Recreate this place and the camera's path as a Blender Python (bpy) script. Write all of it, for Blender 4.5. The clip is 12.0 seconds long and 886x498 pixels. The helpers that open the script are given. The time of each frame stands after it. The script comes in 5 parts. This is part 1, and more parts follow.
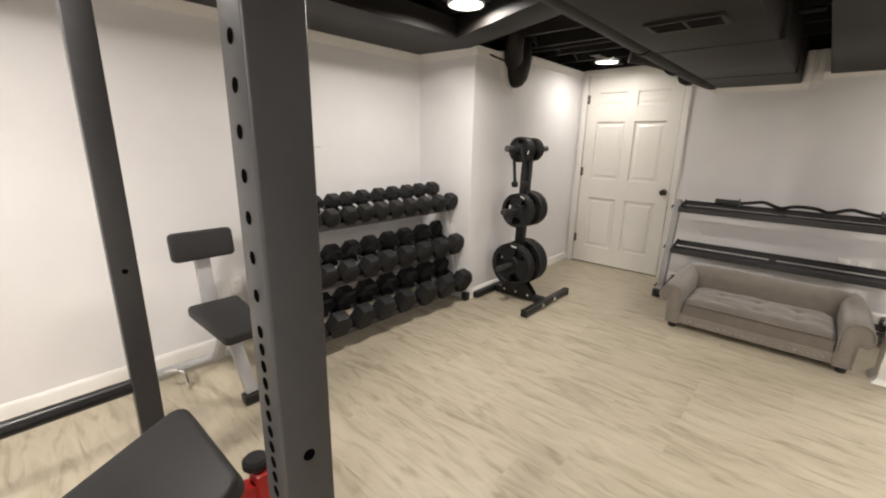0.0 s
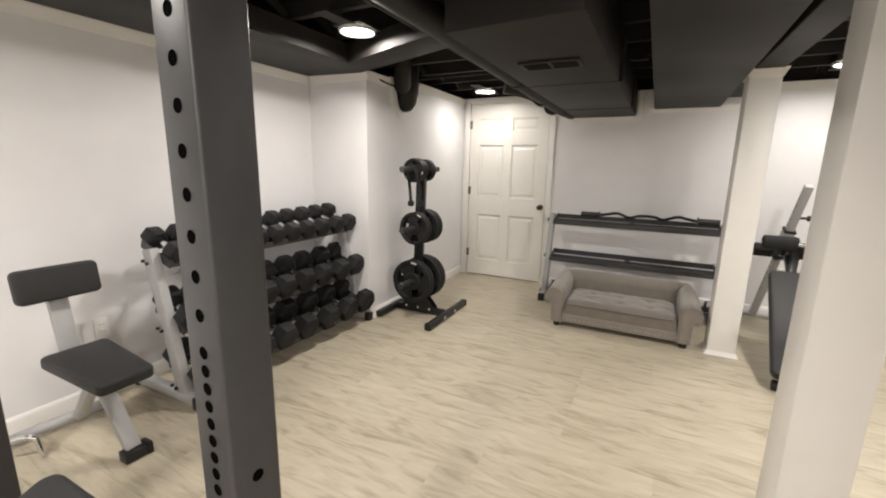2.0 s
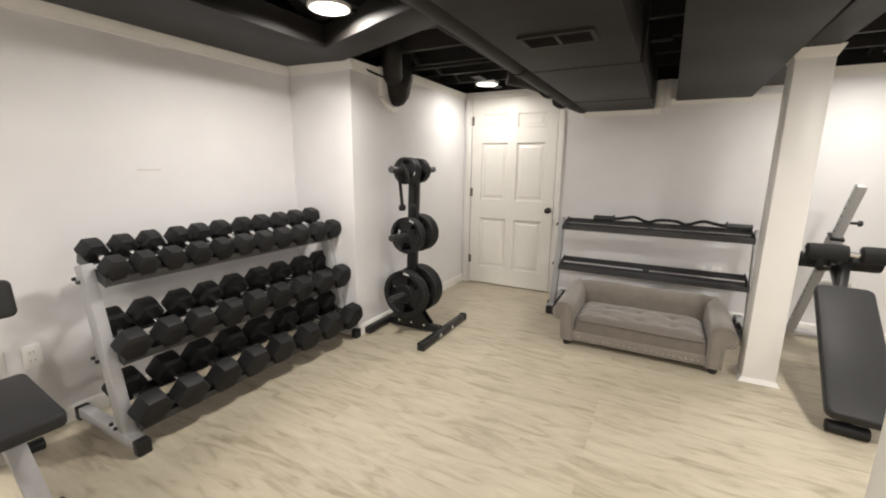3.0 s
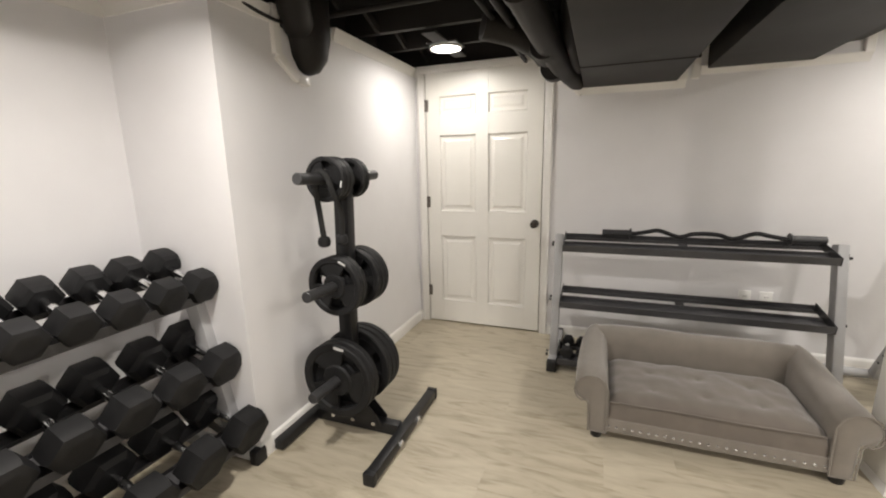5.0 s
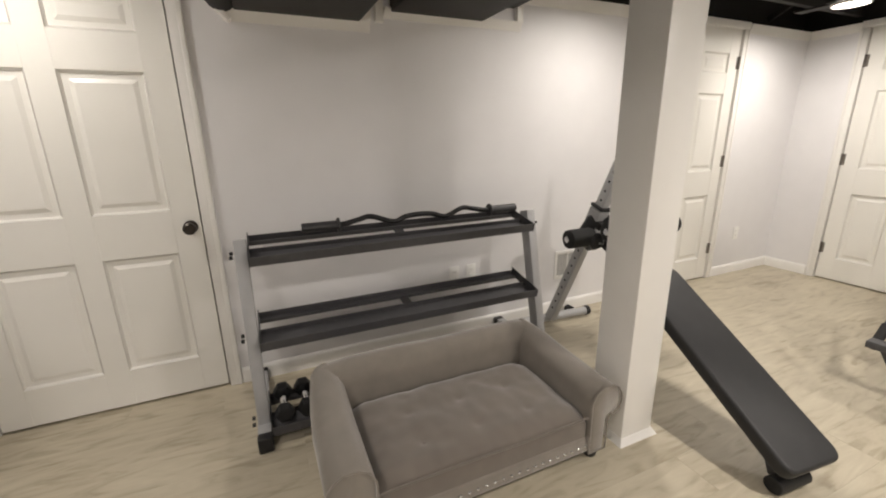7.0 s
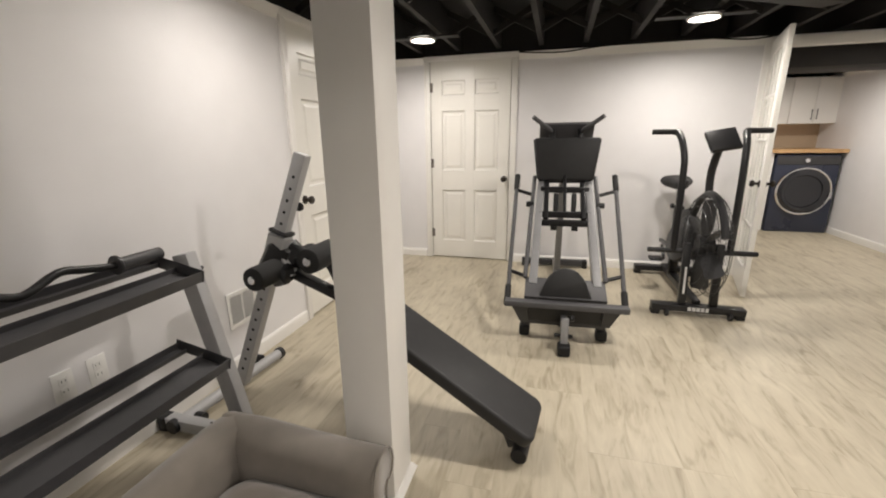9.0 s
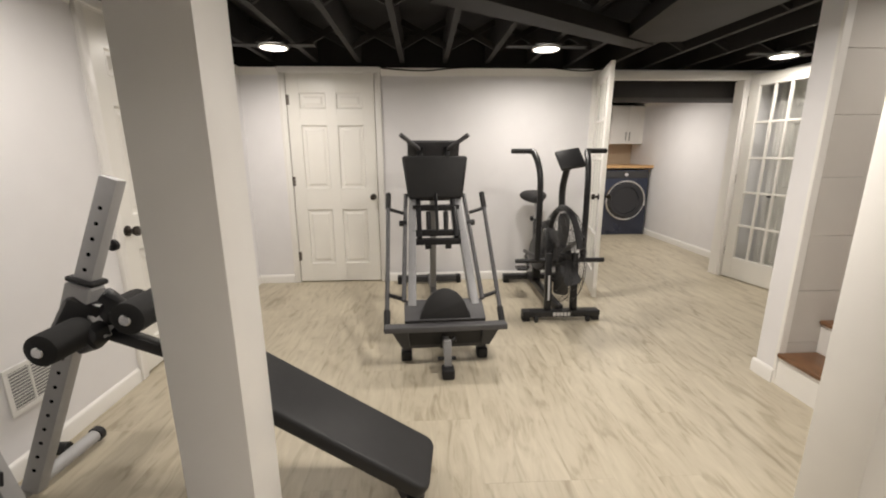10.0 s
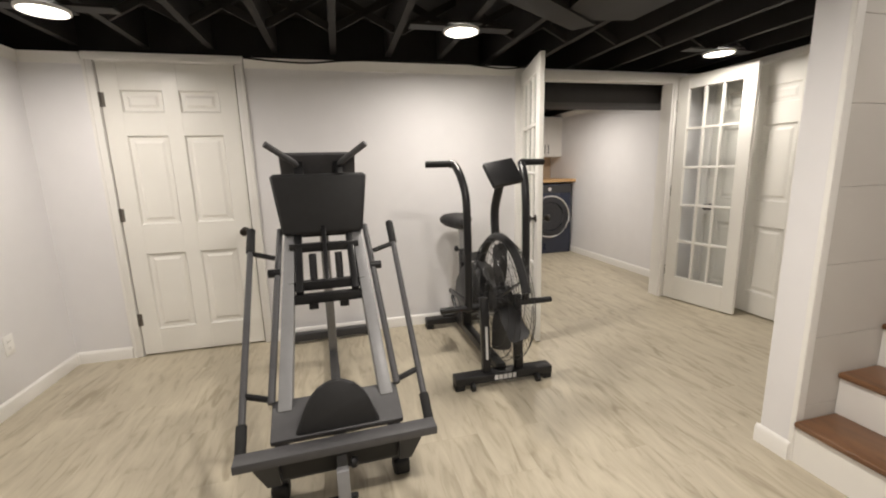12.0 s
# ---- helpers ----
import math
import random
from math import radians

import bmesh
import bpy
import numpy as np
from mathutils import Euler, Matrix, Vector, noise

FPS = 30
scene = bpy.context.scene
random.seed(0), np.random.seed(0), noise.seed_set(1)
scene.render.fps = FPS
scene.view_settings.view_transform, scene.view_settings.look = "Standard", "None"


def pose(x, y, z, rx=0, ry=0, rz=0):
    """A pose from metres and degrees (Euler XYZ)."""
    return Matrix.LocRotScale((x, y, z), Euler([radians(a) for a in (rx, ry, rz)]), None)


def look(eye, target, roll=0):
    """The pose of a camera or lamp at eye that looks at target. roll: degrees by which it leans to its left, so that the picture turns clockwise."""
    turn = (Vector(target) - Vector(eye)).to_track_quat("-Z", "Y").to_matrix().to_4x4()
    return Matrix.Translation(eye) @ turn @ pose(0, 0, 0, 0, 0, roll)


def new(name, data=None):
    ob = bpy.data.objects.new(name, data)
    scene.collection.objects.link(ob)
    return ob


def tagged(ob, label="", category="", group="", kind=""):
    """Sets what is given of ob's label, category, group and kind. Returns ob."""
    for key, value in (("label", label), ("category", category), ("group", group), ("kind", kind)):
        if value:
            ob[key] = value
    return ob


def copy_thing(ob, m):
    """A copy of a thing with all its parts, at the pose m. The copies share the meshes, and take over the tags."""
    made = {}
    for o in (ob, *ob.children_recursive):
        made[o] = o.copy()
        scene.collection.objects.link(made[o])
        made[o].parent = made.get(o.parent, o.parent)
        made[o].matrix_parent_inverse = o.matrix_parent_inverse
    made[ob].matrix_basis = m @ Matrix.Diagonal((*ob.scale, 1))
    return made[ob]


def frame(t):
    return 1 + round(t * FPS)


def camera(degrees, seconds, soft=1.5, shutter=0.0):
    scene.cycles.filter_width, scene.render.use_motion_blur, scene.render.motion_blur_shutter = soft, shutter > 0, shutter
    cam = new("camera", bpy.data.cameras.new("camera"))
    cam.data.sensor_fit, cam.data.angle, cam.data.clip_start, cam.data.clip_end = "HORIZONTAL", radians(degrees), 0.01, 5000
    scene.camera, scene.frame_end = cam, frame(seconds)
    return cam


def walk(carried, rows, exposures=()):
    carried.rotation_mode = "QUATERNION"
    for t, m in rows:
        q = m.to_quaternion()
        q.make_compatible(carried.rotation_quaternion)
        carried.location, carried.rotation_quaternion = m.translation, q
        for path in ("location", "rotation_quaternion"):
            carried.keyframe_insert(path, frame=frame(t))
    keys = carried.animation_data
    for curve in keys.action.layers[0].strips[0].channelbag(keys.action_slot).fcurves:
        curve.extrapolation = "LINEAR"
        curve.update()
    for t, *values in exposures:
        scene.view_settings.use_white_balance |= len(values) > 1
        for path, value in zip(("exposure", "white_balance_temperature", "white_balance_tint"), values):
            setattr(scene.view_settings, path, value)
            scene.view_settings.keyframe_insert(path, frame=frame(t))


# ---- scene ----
cam = camera(94.2, 12.0, soft=2.0)
PATH = [
    (0, (0.137, 0.414, 1.343), (-1.153, 1.856, 0.836), 1.1),
    (0.5, (0.143, 0.358, 1.35), (-0.942, 1.978, 0.904), 1.9),
    (1, (0.135, 0.276, 1.347), (-0.783, 2.001, 0.922), 2.1),
    (1.5, (0.127, 0.233, 1.348), (-0.728, 1.992, 0.929), 1.8),
    (2, (0.122, 0.316, 1.339), (-0.754, 2.069, 0.938), 1.1),
    (2.5, (0.097, 0.49, 1.327), (-0.814, 2.225, 0.932), 0.5),
    (4.5, (-0.34, 1.507, 1.342), (-1.252, 3.241, 0.941), 1.2),
    (5, (-0.55, 1.797, 1.34), (-1.239, 3.632, 0.941), -1.1),
    (5.5, (-0.661, 2.065, 1.317), (-0.991, 3.989, 0.881), -2.2),
    (6, (-0.681, 2.334, 1.327), (-0.646, 4.28, 0.866), -1.5),
    (6.5, (-0.676, 2.529, 1.302), (-0.261, 4.42, 0.796), -1.2),
    (8.5, (-0.621, 3.187, 1.289), (1.072, 4.118, 0.772), -0.7),
    (9, (-0.515, 3.258, 1.292), (1.347, 3.772, 0.777), -0.7),
    (9.5, (-0.445, 3.308, 1.311), (1.484, 3.473, 0.812), -0.7),
    (10, (-0.347, 3.295, 1.319), (1.598, 3.201, 0.861), -0.2),
    (10.5, (-0.18, 3.229, 1.297), (1.766, 3.0, 0.9), -0.0),
    (11, (0.026, 3.192, 1.295), (1.967, 2.891, 0.923), 0.1),
    (11.5, (0.268, 3.175, 1.296), (2.202, 2.841, 0.913), -0.0),
    (12, (0.535, 3.101, 1.294), (2.441, 2.629, 0.915), -1.6),
]
walk(cam, [(t, look(eye, target, roll)) for t, eye, target, roll in PATH], [(0, 0.16, 6540, 10), (0.5, 0.21, 6540, 10), (1.5, 0.25, 6480, 10), (2.5, 0.32, 6400, 9), (4.5, 0.36, 6400, 9), (6.5, 0.15, 6560, 10), (8.5, 0.10, 6520, 10), (9.5, -0.02, 6540, 10), (12, -0.06, 6580, 10)])

# ---- world and lamps ----
world = bpy.data.worlds.new("world")
scene.world = world
world.use_nodes = True
world.node_tree.nodes["Background"].inputs[0].default_value = (0.05, 0.05, 0.055, 1)
world.node_tree.nodes["Background"].inputs[1].default_value = 0.3
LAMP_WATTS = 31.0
# Unseen, added for brightness: (-0.2, -0.9), (1.3, 0.75), (5.2, 0.6), (1.28, 2.42).
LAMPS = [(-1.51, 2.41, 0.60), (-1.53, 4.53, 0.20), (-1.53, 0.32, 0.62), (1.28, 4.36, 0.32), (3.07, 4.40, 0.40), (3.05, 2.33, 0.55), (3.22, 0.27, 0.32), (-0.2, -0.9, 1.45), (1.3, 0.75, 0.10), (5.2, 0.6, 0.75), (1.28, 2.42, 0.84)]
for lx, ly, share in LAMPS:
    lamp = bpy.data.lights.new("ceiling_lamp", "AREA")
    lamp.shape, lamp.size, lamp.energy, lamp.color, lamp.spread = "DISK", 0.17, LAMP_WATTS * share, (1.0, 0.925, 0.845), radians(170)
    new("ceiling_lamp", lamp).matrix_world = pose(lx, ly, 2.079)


# ---- materials ----
def material(name, colour, rough=0.5, metal=0.0, grain=0.06, scale=30.0, bump=0.05, fine=250.0, spread=0.0, sheen=0.0, coat=0.0, shine=0.5, stretch=(1, 1, 1)):
    """A painted, moulded or woven surface: soft stains, fine grain, a little relief; spread varies whole objects."""
    m = bpy.data.materials.new(name)
    m.use_nodes = True
    t = m.node_tree
    b = t.nodes["Principled BSDF"]
    b.inputs["Metallic"].default_value = metal
    b.inputs["Sheen Weight"].default_value = sheen
    b.inputs["Coat Weight"].default_value = coat
    b.inputs["Specular IOR Level"].default_value = shine
    co = t.nodes.new("ShaderNodeTexCoord")
    mp = t.nodes.new("ShaderNodeMapping")
    mp.inputs["Scale"].default_value = stretch
    t.links.new(co.outputs["Object"], mp.inputs[0])
    big, small = t.nodes.new("ShaderNodeTexNoise"), t.nodes.new("ShaderNodeTexNoise")
    big.inputs["Scale"].default_value, small.inputs["Scale"].default_value = scale * 0.12, scale
    big.inputs["Detail"].default_value = 4
    add = t.nodes.new("ShaderNodeMath")
    add.operation = "ADD"
    for n in (big, small):
        t.links.new(mp.outputs[0], n.inputs["Vector"])
    t.links.new(big.outputs[0], add.inputs[0])
    t.links.new(small.outputs[0], add.inputs[1])
    ramp = t.nodes.new("ShaderNodeMapRange")
    ramp.inputs[1].default_value, ramp.inputs[2].default_value = 0.6, 1.4
    ramp.inputs[3].default_value, ramp.inputs[4].default_value = 1 - grain, 1 + grain
    t.links.new(add.outputs[0], ramp.inputs[0])
    last = ramp.outputs[0]
    if spread:
        info = t.nodes.new("ShaderNodeObjectInfo")
        r2 = t.nodes.new("ShaderNodeMapRange")
        r2.inputs[3].default_value, r2.inputs[4].default_value = 1 - spread, 1 + spread
        t.links.new(info.outputs["Random"], r2.inputs[0])
        mul = t.nodes.new("ShaderNodeMath")
        mul.operation = "MULTIPLY"
        t.links.new(last, mul.inputs[0])
        t.links.new(r2.outputs[0], mul.inputs[1])
        last = mul.outputs[0]
    mix = t.nodes.new("ShaderNodeVectorMath")
    mix.operation = "SCALE"
    mix.inputs[0].default_value = colour
    t.links.new(last, mix.inputs["Scale"])
    t.links.new(mix.outputs[0], b.inputs["Base Color"])
    rr = t.nodes.new("ShaderNodeMapRange")
    rr.inputs[1].default_value, rr.inputs[2].default_value = 0.3, 0.7
    rr.inputs[3].default_value, rr.inputs[4].default_value = max(rough - 0.07, 0.02), min(rough + 0.07, 1)
    t.links.new(big.outputs[0], rr.inputs[0])
    t.links.new(rr.outputs[0], b.inputs["Roughness"])
    if bump:
        relief = t.nodes.new("ShaderNodeTexNoise")
        relief.inputs["Scale"].default_value = fine
        t.links.new(mp.outputs[0], relief.inputs["Vector"])
        bn = t.nodes.new("ShaderNodeBump")
        bn.inputs["Strength"].default_value, bn.inputs["Distance"].default_value = bump, 0.002
        t.links.new(relief.outputs[0], bn.inputs["Height"])
        t.links.new(bn.outputs[0], b.inputs["Normal"])
    return m


def plank_material(name, dark, light, rough, offset=True):
    """Wood or vinyl plank with long streaks along the object's x, another cut on each plank."""
    m = bpy.data.materials.new(name)
    m.use_nodes = True
    t = m.node_tree
    b = t.nodes["Principled BSDF"]
    co, info = t.nodes.new("ShaderNodeTexCoord"), t.nodes.new("ShaderNodeObjectInfo")
    comb = t.nodes.new("ShaderNodeVectorMath")
    comb.operation = "MULTIPLY_ADD"
    comb.inputs[1].default_value = (37.0, 91.0, 13.0)
    t.links.new(info.outputs["Random"], comb.inputs[0])
    t.links.new(co.outputs["Object"], comb.inputs[2])
    outs = []
    for sx, sy, sc, det in ((2.5, 11.0, 1.5, 6), (7.0, 45.0, 1.3, 3), (0.35, 1.2, 3.0, 2)):
        mp = t.nodes.new("ShaderNodeMapping")
        mp.inputs["Scale"].default_value = (sx, sy, 1)
        t.links.new(comb.outputs[0], mp.inputs[0])
        n = t.nodes.new("ShaderNodeTexNoise")
        n.inputs["Scale"].default_value, n.inputs["Detail"].default_value, n.inputs["Distortion"].default_value = sc, det, 1.1
        t.links.new(mp.outputs[0], n.inputs["Vector"])
        outs.append(n)
    s1 = t.nodes.new("ShaderNodeMath")
    s1.operation = "MULTIPLY_ADD"
    s1.inputs[1].default_value = 0.16
    t.links.new(outs[1].outputs[0], s1.inputs[0])
    t.links.new(outs[0].outputs[0], s1.inputs[2])
    s2 = t.nodes.new("ShaderNodeMath")
    s2.operation = "MULTIPLY_ADD"
    s2.inputs[1].default_value = 0.07
    t.links.new(info.outputs["Random"], s2.inputs[0])
    t.links.new(s1.outputs[0], s2.inputs[2])
    ramp = t.nodes.new("ShaderNodeValToRGB")
    r = ramp.color_ramp
    r.elements[0].position, r.elements[0].color = 0.38, (*dark, 1)
    r.elements[1].position, r.elements[1].color = 0.82, (*light, 1)
    mid = r.elements.new(0.58)
    mid.color = tuple(0.35 * a + 0.65 * c for a, c in zip(dark, light)) + (1,)
    t.links.new(s2.outputs[0], ramp.inputs[0])
    t.links.new(ramp.outputs[0], b.inputs["Base Color"])
    rr = t.nodes.new("ShaderNodeMapRange")
    rr.inputs[3].default_value, rr.inputs[4].default_value = rough - 0.08, rough + 0.1
    t.links.new(outs[0].outputs[0], rr.inputs[0])
    t.links.new(rr.outputs[0], b.inputs["Roughness"])
    bn = t.nodes.new("ShaderNodeBump")
    bn.inputs["Strength"].default_value, bn.inputs["Distance"].default_value = 0.12, 0.002
    t.links.new(outs[1].outputs[0], bn.inputs["Height"])
    t.links.new(bn.outputs[0], b.inputs["Normal"])
    return m


def emitter(name, colour, strength):
    m = bpy.data.materials.new(name)
    m.use_nodes = True
    b = m.node_tree.nodes["Principled BSDF"]
    b.inputs["Base Color"].default_value = (0.8, 0.8, 0.8, 1)
    b.inputs["Emission Color"].default_value = (*colour, 1)
    b.inputs["Emission Strength"].default_value = strength
    return m


def clear_glass(name):
    m = bpy.data.materials.new(name)
    m.use_nodes = True
    t = m.node_tree
    t.nodes.clear()
    out, mix = t.nodes.new("ShaderNodeOutputMaterial"), t.nodes.new("ShaderNodeMixShader")
    tr, gl = t.nodes.new("ShaderNodeBsdfTransparent"), t.nodes.new("ShaderNodeBsdfGlossy")
    tr.inputs[0].default_value = (0.94, 0.95, 0.95, 1)
    gl.inputs["Roughness"].default_value = 0.03
    mix.inputs[0].default_value = 0.06
    t.links.new(tr.outputs[0], mix.inputs[1])
    t.links.new(gl.outputs[0], mix.inputs[2])
    t.links.new(mix.outputs[0], out.inputs[0])
    return m


PAINT = material("wall_paint", (0.785, 0.777, 0.787), 0.62, grain=0.025, scale=6, bump=0.10, fine=160)
TRIM = material("trim_paint", (0.83, 0.815, 0.785), 0.38, grain=0.02, scale=8, bump=0.03, fine=120)
DOOR = material("door_paint", (0.82, 0.805, 0.76), 0.36, grain=0.02, scale=6, bump=0.04, fine=180)
SHIPLAP = material("shiplap_paint", (0.60, 0.575, 0.535), 0.5, grain=0.03, scale=6, bump=0.05, fine=120)
CEIL = material("ceiling_black", (0.016, 0.014, 0.013), 0.75, grain=0.25, scale=10, bump=0.2, fine=60)
DUCT = material("duct_black", (0.0115, 0.0098, 0.0085), 0.6, shine=0.35, grain=0.15, scale=8, bump=0.05, fine=40)
PLANK = plank_material("floor_plank", (0.320, 0.272, 0.192), (0.535, 0.482, 0.372), 0.45)
GROUT = material("plank_joint", (0.33, 0.29, 0.22), 0.8)
TREAD = plank_material("stair_tread", (0.115, 0.052, 0.022), (0.20, 0.098, 0.045), 0.35)
OAK = plank_material("oak_top", (0.36, 0.21, 0.09), (0.55, 0.35, 0.17), 0.4)
STEEL_BLACK = material("black_powder_coat", (0.013, 0.013, 0.014), 0.36, shine=0.4, grain=0.2, scale=25, bump=0.08, fine=500)
STEEL_GREY = material("dark_grey_powder_coat", (0.044, 0.044, 0.046), 0.38, shine=0.45, grain=0.12, scale=25, bump=0.08, fine=500)
STEEL_TRAY = material("grey_tray_coat", (0.075, 0.074, 0.078), 0.5, shine=0.4, grain=0.12, scale=25, bump=0.08, fine=500)
STEEL_SILVER = material("silver_powder_coat", (0.40, 0.40, 0.405), 0.5, metal=0.12, grain=0.06, scale=25, bump=0.05, fine=600)
STEEL_MID = material("mid_grey_coat", (0.25, 0.25, 0.255), 0.5, metal=0.12, grain=0.08, scale=25, bump=0.05, fine=600)
CHROME = material("chrome", (0.75, 0.75, 0.76), 0.18, metal=1.0, grain=0.05, scale=20, bump=0.0)
HINGE = material("antique_nickel", (0.20, 0.18, 0.16), 0.38, metal=0.7, grain=0.1, scale=40, bump=0.0)
DARK_METAL = material("dark_bronze", (0.045, 0.038, 0.032), 0.35, metal=0.7, grain=0.1, scale=40, bump=0.0)
RUBBER = material("black_rubber", (0.012, 0.012, 0.013), 0.58, shine=0.35, grain=0.25, scale=30, bump=0.18, fine=350, spread=0.25)
VINYL = material("black_vinyl", (0.020, 0.020, 0.021), 0.54, shine=0.4, grain=0.15, scale=20, bump=0.14, fine=420)
PLASTIC = material("black_plastic", (0.011, 0.011, 0.012), 0.42, shine=0.4, grain=0.15, scale=30, bump=0.06, fine=300)
FOAM = material("black_foam", (0.016, 0.016, 0.016), 0.85, grain=0.2, scale=40, bump=0.25, fine=250)
RED = material("red_powder_coat", (0.42, 0.012, 0.012), 0.4, grain=0.1, scale=20, bump=0.04)
VELVET = material("taupe_velvet", (0.200, 0.176, 0.150), 0.85, grain=0.14, scale=14, bump=0.25, fine=500, sheen=0.5)
CUSHION = material("taupe_cushion", (0.142, 0.120, 0.100), 0.85, grain=0.16, scale=12, bump=0.25, fine=500, sheen=0.5)
WHITE_PLASTIC = material("white_plastic", (0.87, 0.865, 0.845), 0.4, grain=0.02, scale=20, bump=0.0)
NAVY = material("navy_enamel", (0.024, 0.031, 0.058), 0.3, grain=0.08, scale=10, bump=0.02, coat=0.3)
SMOKE = material("smoked_glass", (0.012, 0.013, 0.018), 0.12, grain=0.05, scale=5, bump=0.0, coat=0.5)
TAN = material("tan_panel", (0.52, 0.41, 0.29), 0.5, grain=0.08, scale=6, bump=0.03)
PALE_LABEL = material("pale_print", (0.62, 0.62, 0.62), 0.5, grain=0.05, bump=0.0)
# near-black for the shade inside holes and slots, laid on as flat pieces
HOLE_SHADE = material("hole_shade", (0.003, 0.003, 0.003), 0.9, bump=0.0, shine=0.0)
LENS = emitter("lamp_lens", (1.0, 0.93, 0.84), 14.0)
GLASS = clear_glass("window_glass")


# ---- building helpers ----
def add_box(bm, c, s, rot=(0, 0, 0), bev=0.003, seg=1):
    """A bevelled block of size s round the point c, turned by rot in degrees."""
    v = bmesh.ops.create_cube(bm, size=1.0)["verts"]
    bmesh.ops.scale(bm, verts=v, vec=s)
    if bev > 0:
        bev = min(bev, 0.45 * min(s))
        r = bmesh.ops.bevel(bm, geom=list({e for x in v for e in x.link_edges}), offset=bev, segments=seg, profile=0.5, affect="EDGES")
        v = list({x for f in r["faces"] for x in f.verts} | {x for x in v if x.is_valid})
    bmesh.ops.transform(bm, verts=v, matrix=pose(*c, *rot))
    return bm


def aim(p, q, up=(0, 0, 1)):
    """Axes at p with z towards q and y near up."""
    z = (Vector(q) - Vector(p)).normalized()
    u = Vector(up)
    if abs(z.dot(u)) > 0.99:
        u = Vector((0, 1, 0))
    x = u.cross(z).normalized()
    y = z.cross(x)
    return Matrix(((x.x, y.x, z.x, p[0]), (x.y, y.y, z.y, p[1]), (x.z, y.z, z.z, p[2]), (0, 0, 0, 1)))


def add_bar(bm, p, q, w, h, bev=0.004, up=(0, 0, 1)):
    """A square tube from p to q, w wide and h high."""
    n = (Vector(q) - Vector(p)).length
    v = bmesh.ops.create_cube(bm, size=1.0)["verts"]
    bmesh.ops.scale(bm, verts=v, vec=(w, h, n))
    if bev > 0:
        r = bmesh.ops.bevel(bm, geom=list({e for x in v for e in x.link_edges}), offset=bev, segments=2, profile=0.5, affect="EDGES")
        v = list({x for f in r["faces"] for x in f.verts} | {x for x in v if x.is_valid})
    bmesh.ops.transform(bm, verts=v, matrix=aim(p, q, up) @ pose(0, 0, n / 2))
    return bm


def add_lathe(bm, profile, m=Matrix(), n=20, start=0.0):
    """Turns (radius, height) rows round z, closed at both ends."""
    rings = []
    for r, z in profile:
        rings.append([bm.verts.new(m @ Vector((r * math.cos(start + 2 * math.pi * i / n), r * math.sin(start + 2 * math.pi * i / n), z))) for i in range(n)])
    for a, b in zip(rings, rings[1:]):
        for i in range(n):
            bm.faces.new((a[i], a[(i + 1) % n], b[(i + 1) % n], b[i]))
    bm.faces.new(rings[0][::-1])
    bm.faces.new(rings[-1])
    return bm


def add_ring(bm, profile, m=Matrix(), n=32):
    """Turns a closed outline of (radius, height) round z, with a hole in the middle."""
    rows = [[bm.verts.new(m @ Vector((r * math.cos(2 * math.pi * i / n), r * math.sin(2 * math.pi * i / n), z))) for i in range(n)] for r, z in profile]
    for a, b in zip(rows, rows[1:] + rows[:1]):
        for i in range(n):
            bm.faces.new((a[i], a[(i + 1) % n], b[(i + 1) % n], b[i]))
    return bm


def add_rod(bm, p, q, r, n=16, bev=0.003):
    """A round bar with softened ends."""
    d = (Vector(q) - Vector(p)).length
    bev = min(bev, r * 0.6, d * 0.3)
    return add_lathe(bm, [(r - bev, 0), (r, bev), (r, d - bev), (r - bev, d)], aim(p, q), n)


def add_tube(bm, pts, r, n=12):
    """A bent round tube through pts."""
    pts = [Vector(p) for p in pts]
    rings = []
    prev = None
    for i, p in enumerate(pts):
        d = (pts[min(i + 1, len(pts) - 1)] - pts[max(i - 1, 0)]).normalized()
        if prev is None:
            u = Vector((0, 0, 1)) if abs(d.z) < 0.9 else Vector((1, 0, 0))
            x = u.cross(d).normalized()
        else:
            x = (prev - d * prev.dot(d)).normalized()
        prev = x
        y = d.cross(x)
        rings.append([bm.verts.new(p + r * (math.cos(2 * math.pi * k / n) * x + math.sin(2 * math.pi * k / n) * y)) for k in range(n)])
    for a, b in zip(rings, rings[1:]):
        for k in range(n):
            bm.faces.new((a[k], a[(k + 1) % n], b[(k + 1) % n], b[k]))
    bm.faces.new(rings[0][::-1])
    bm.faces.new(rings[-1])
    return bm


def curve_points(pts, steps=6):
    """A smooth line through pts."""
    p = [Vector(x) for x in pts]
    p = [2 * p[0] - p[1]] + p + [2 * p[-1] - p[-2]]
    out = []
    for i in range(1, len(p) - 2):
        for k in range(steps):
            t = k / steps
            out.append(0.5 * (2 * p[i] + (p[i + 1] - p[i - 1]) * t + (2 * p[i - 1] - 5 * p[i] + 4 * p[i + 1] - p[i + 2]) * t ** 2 + (3 * p[i] - p[i - 1] - 3 * p[i + 1] + p[i + 2]) * t ** 3))
    return out + [p[-2]]


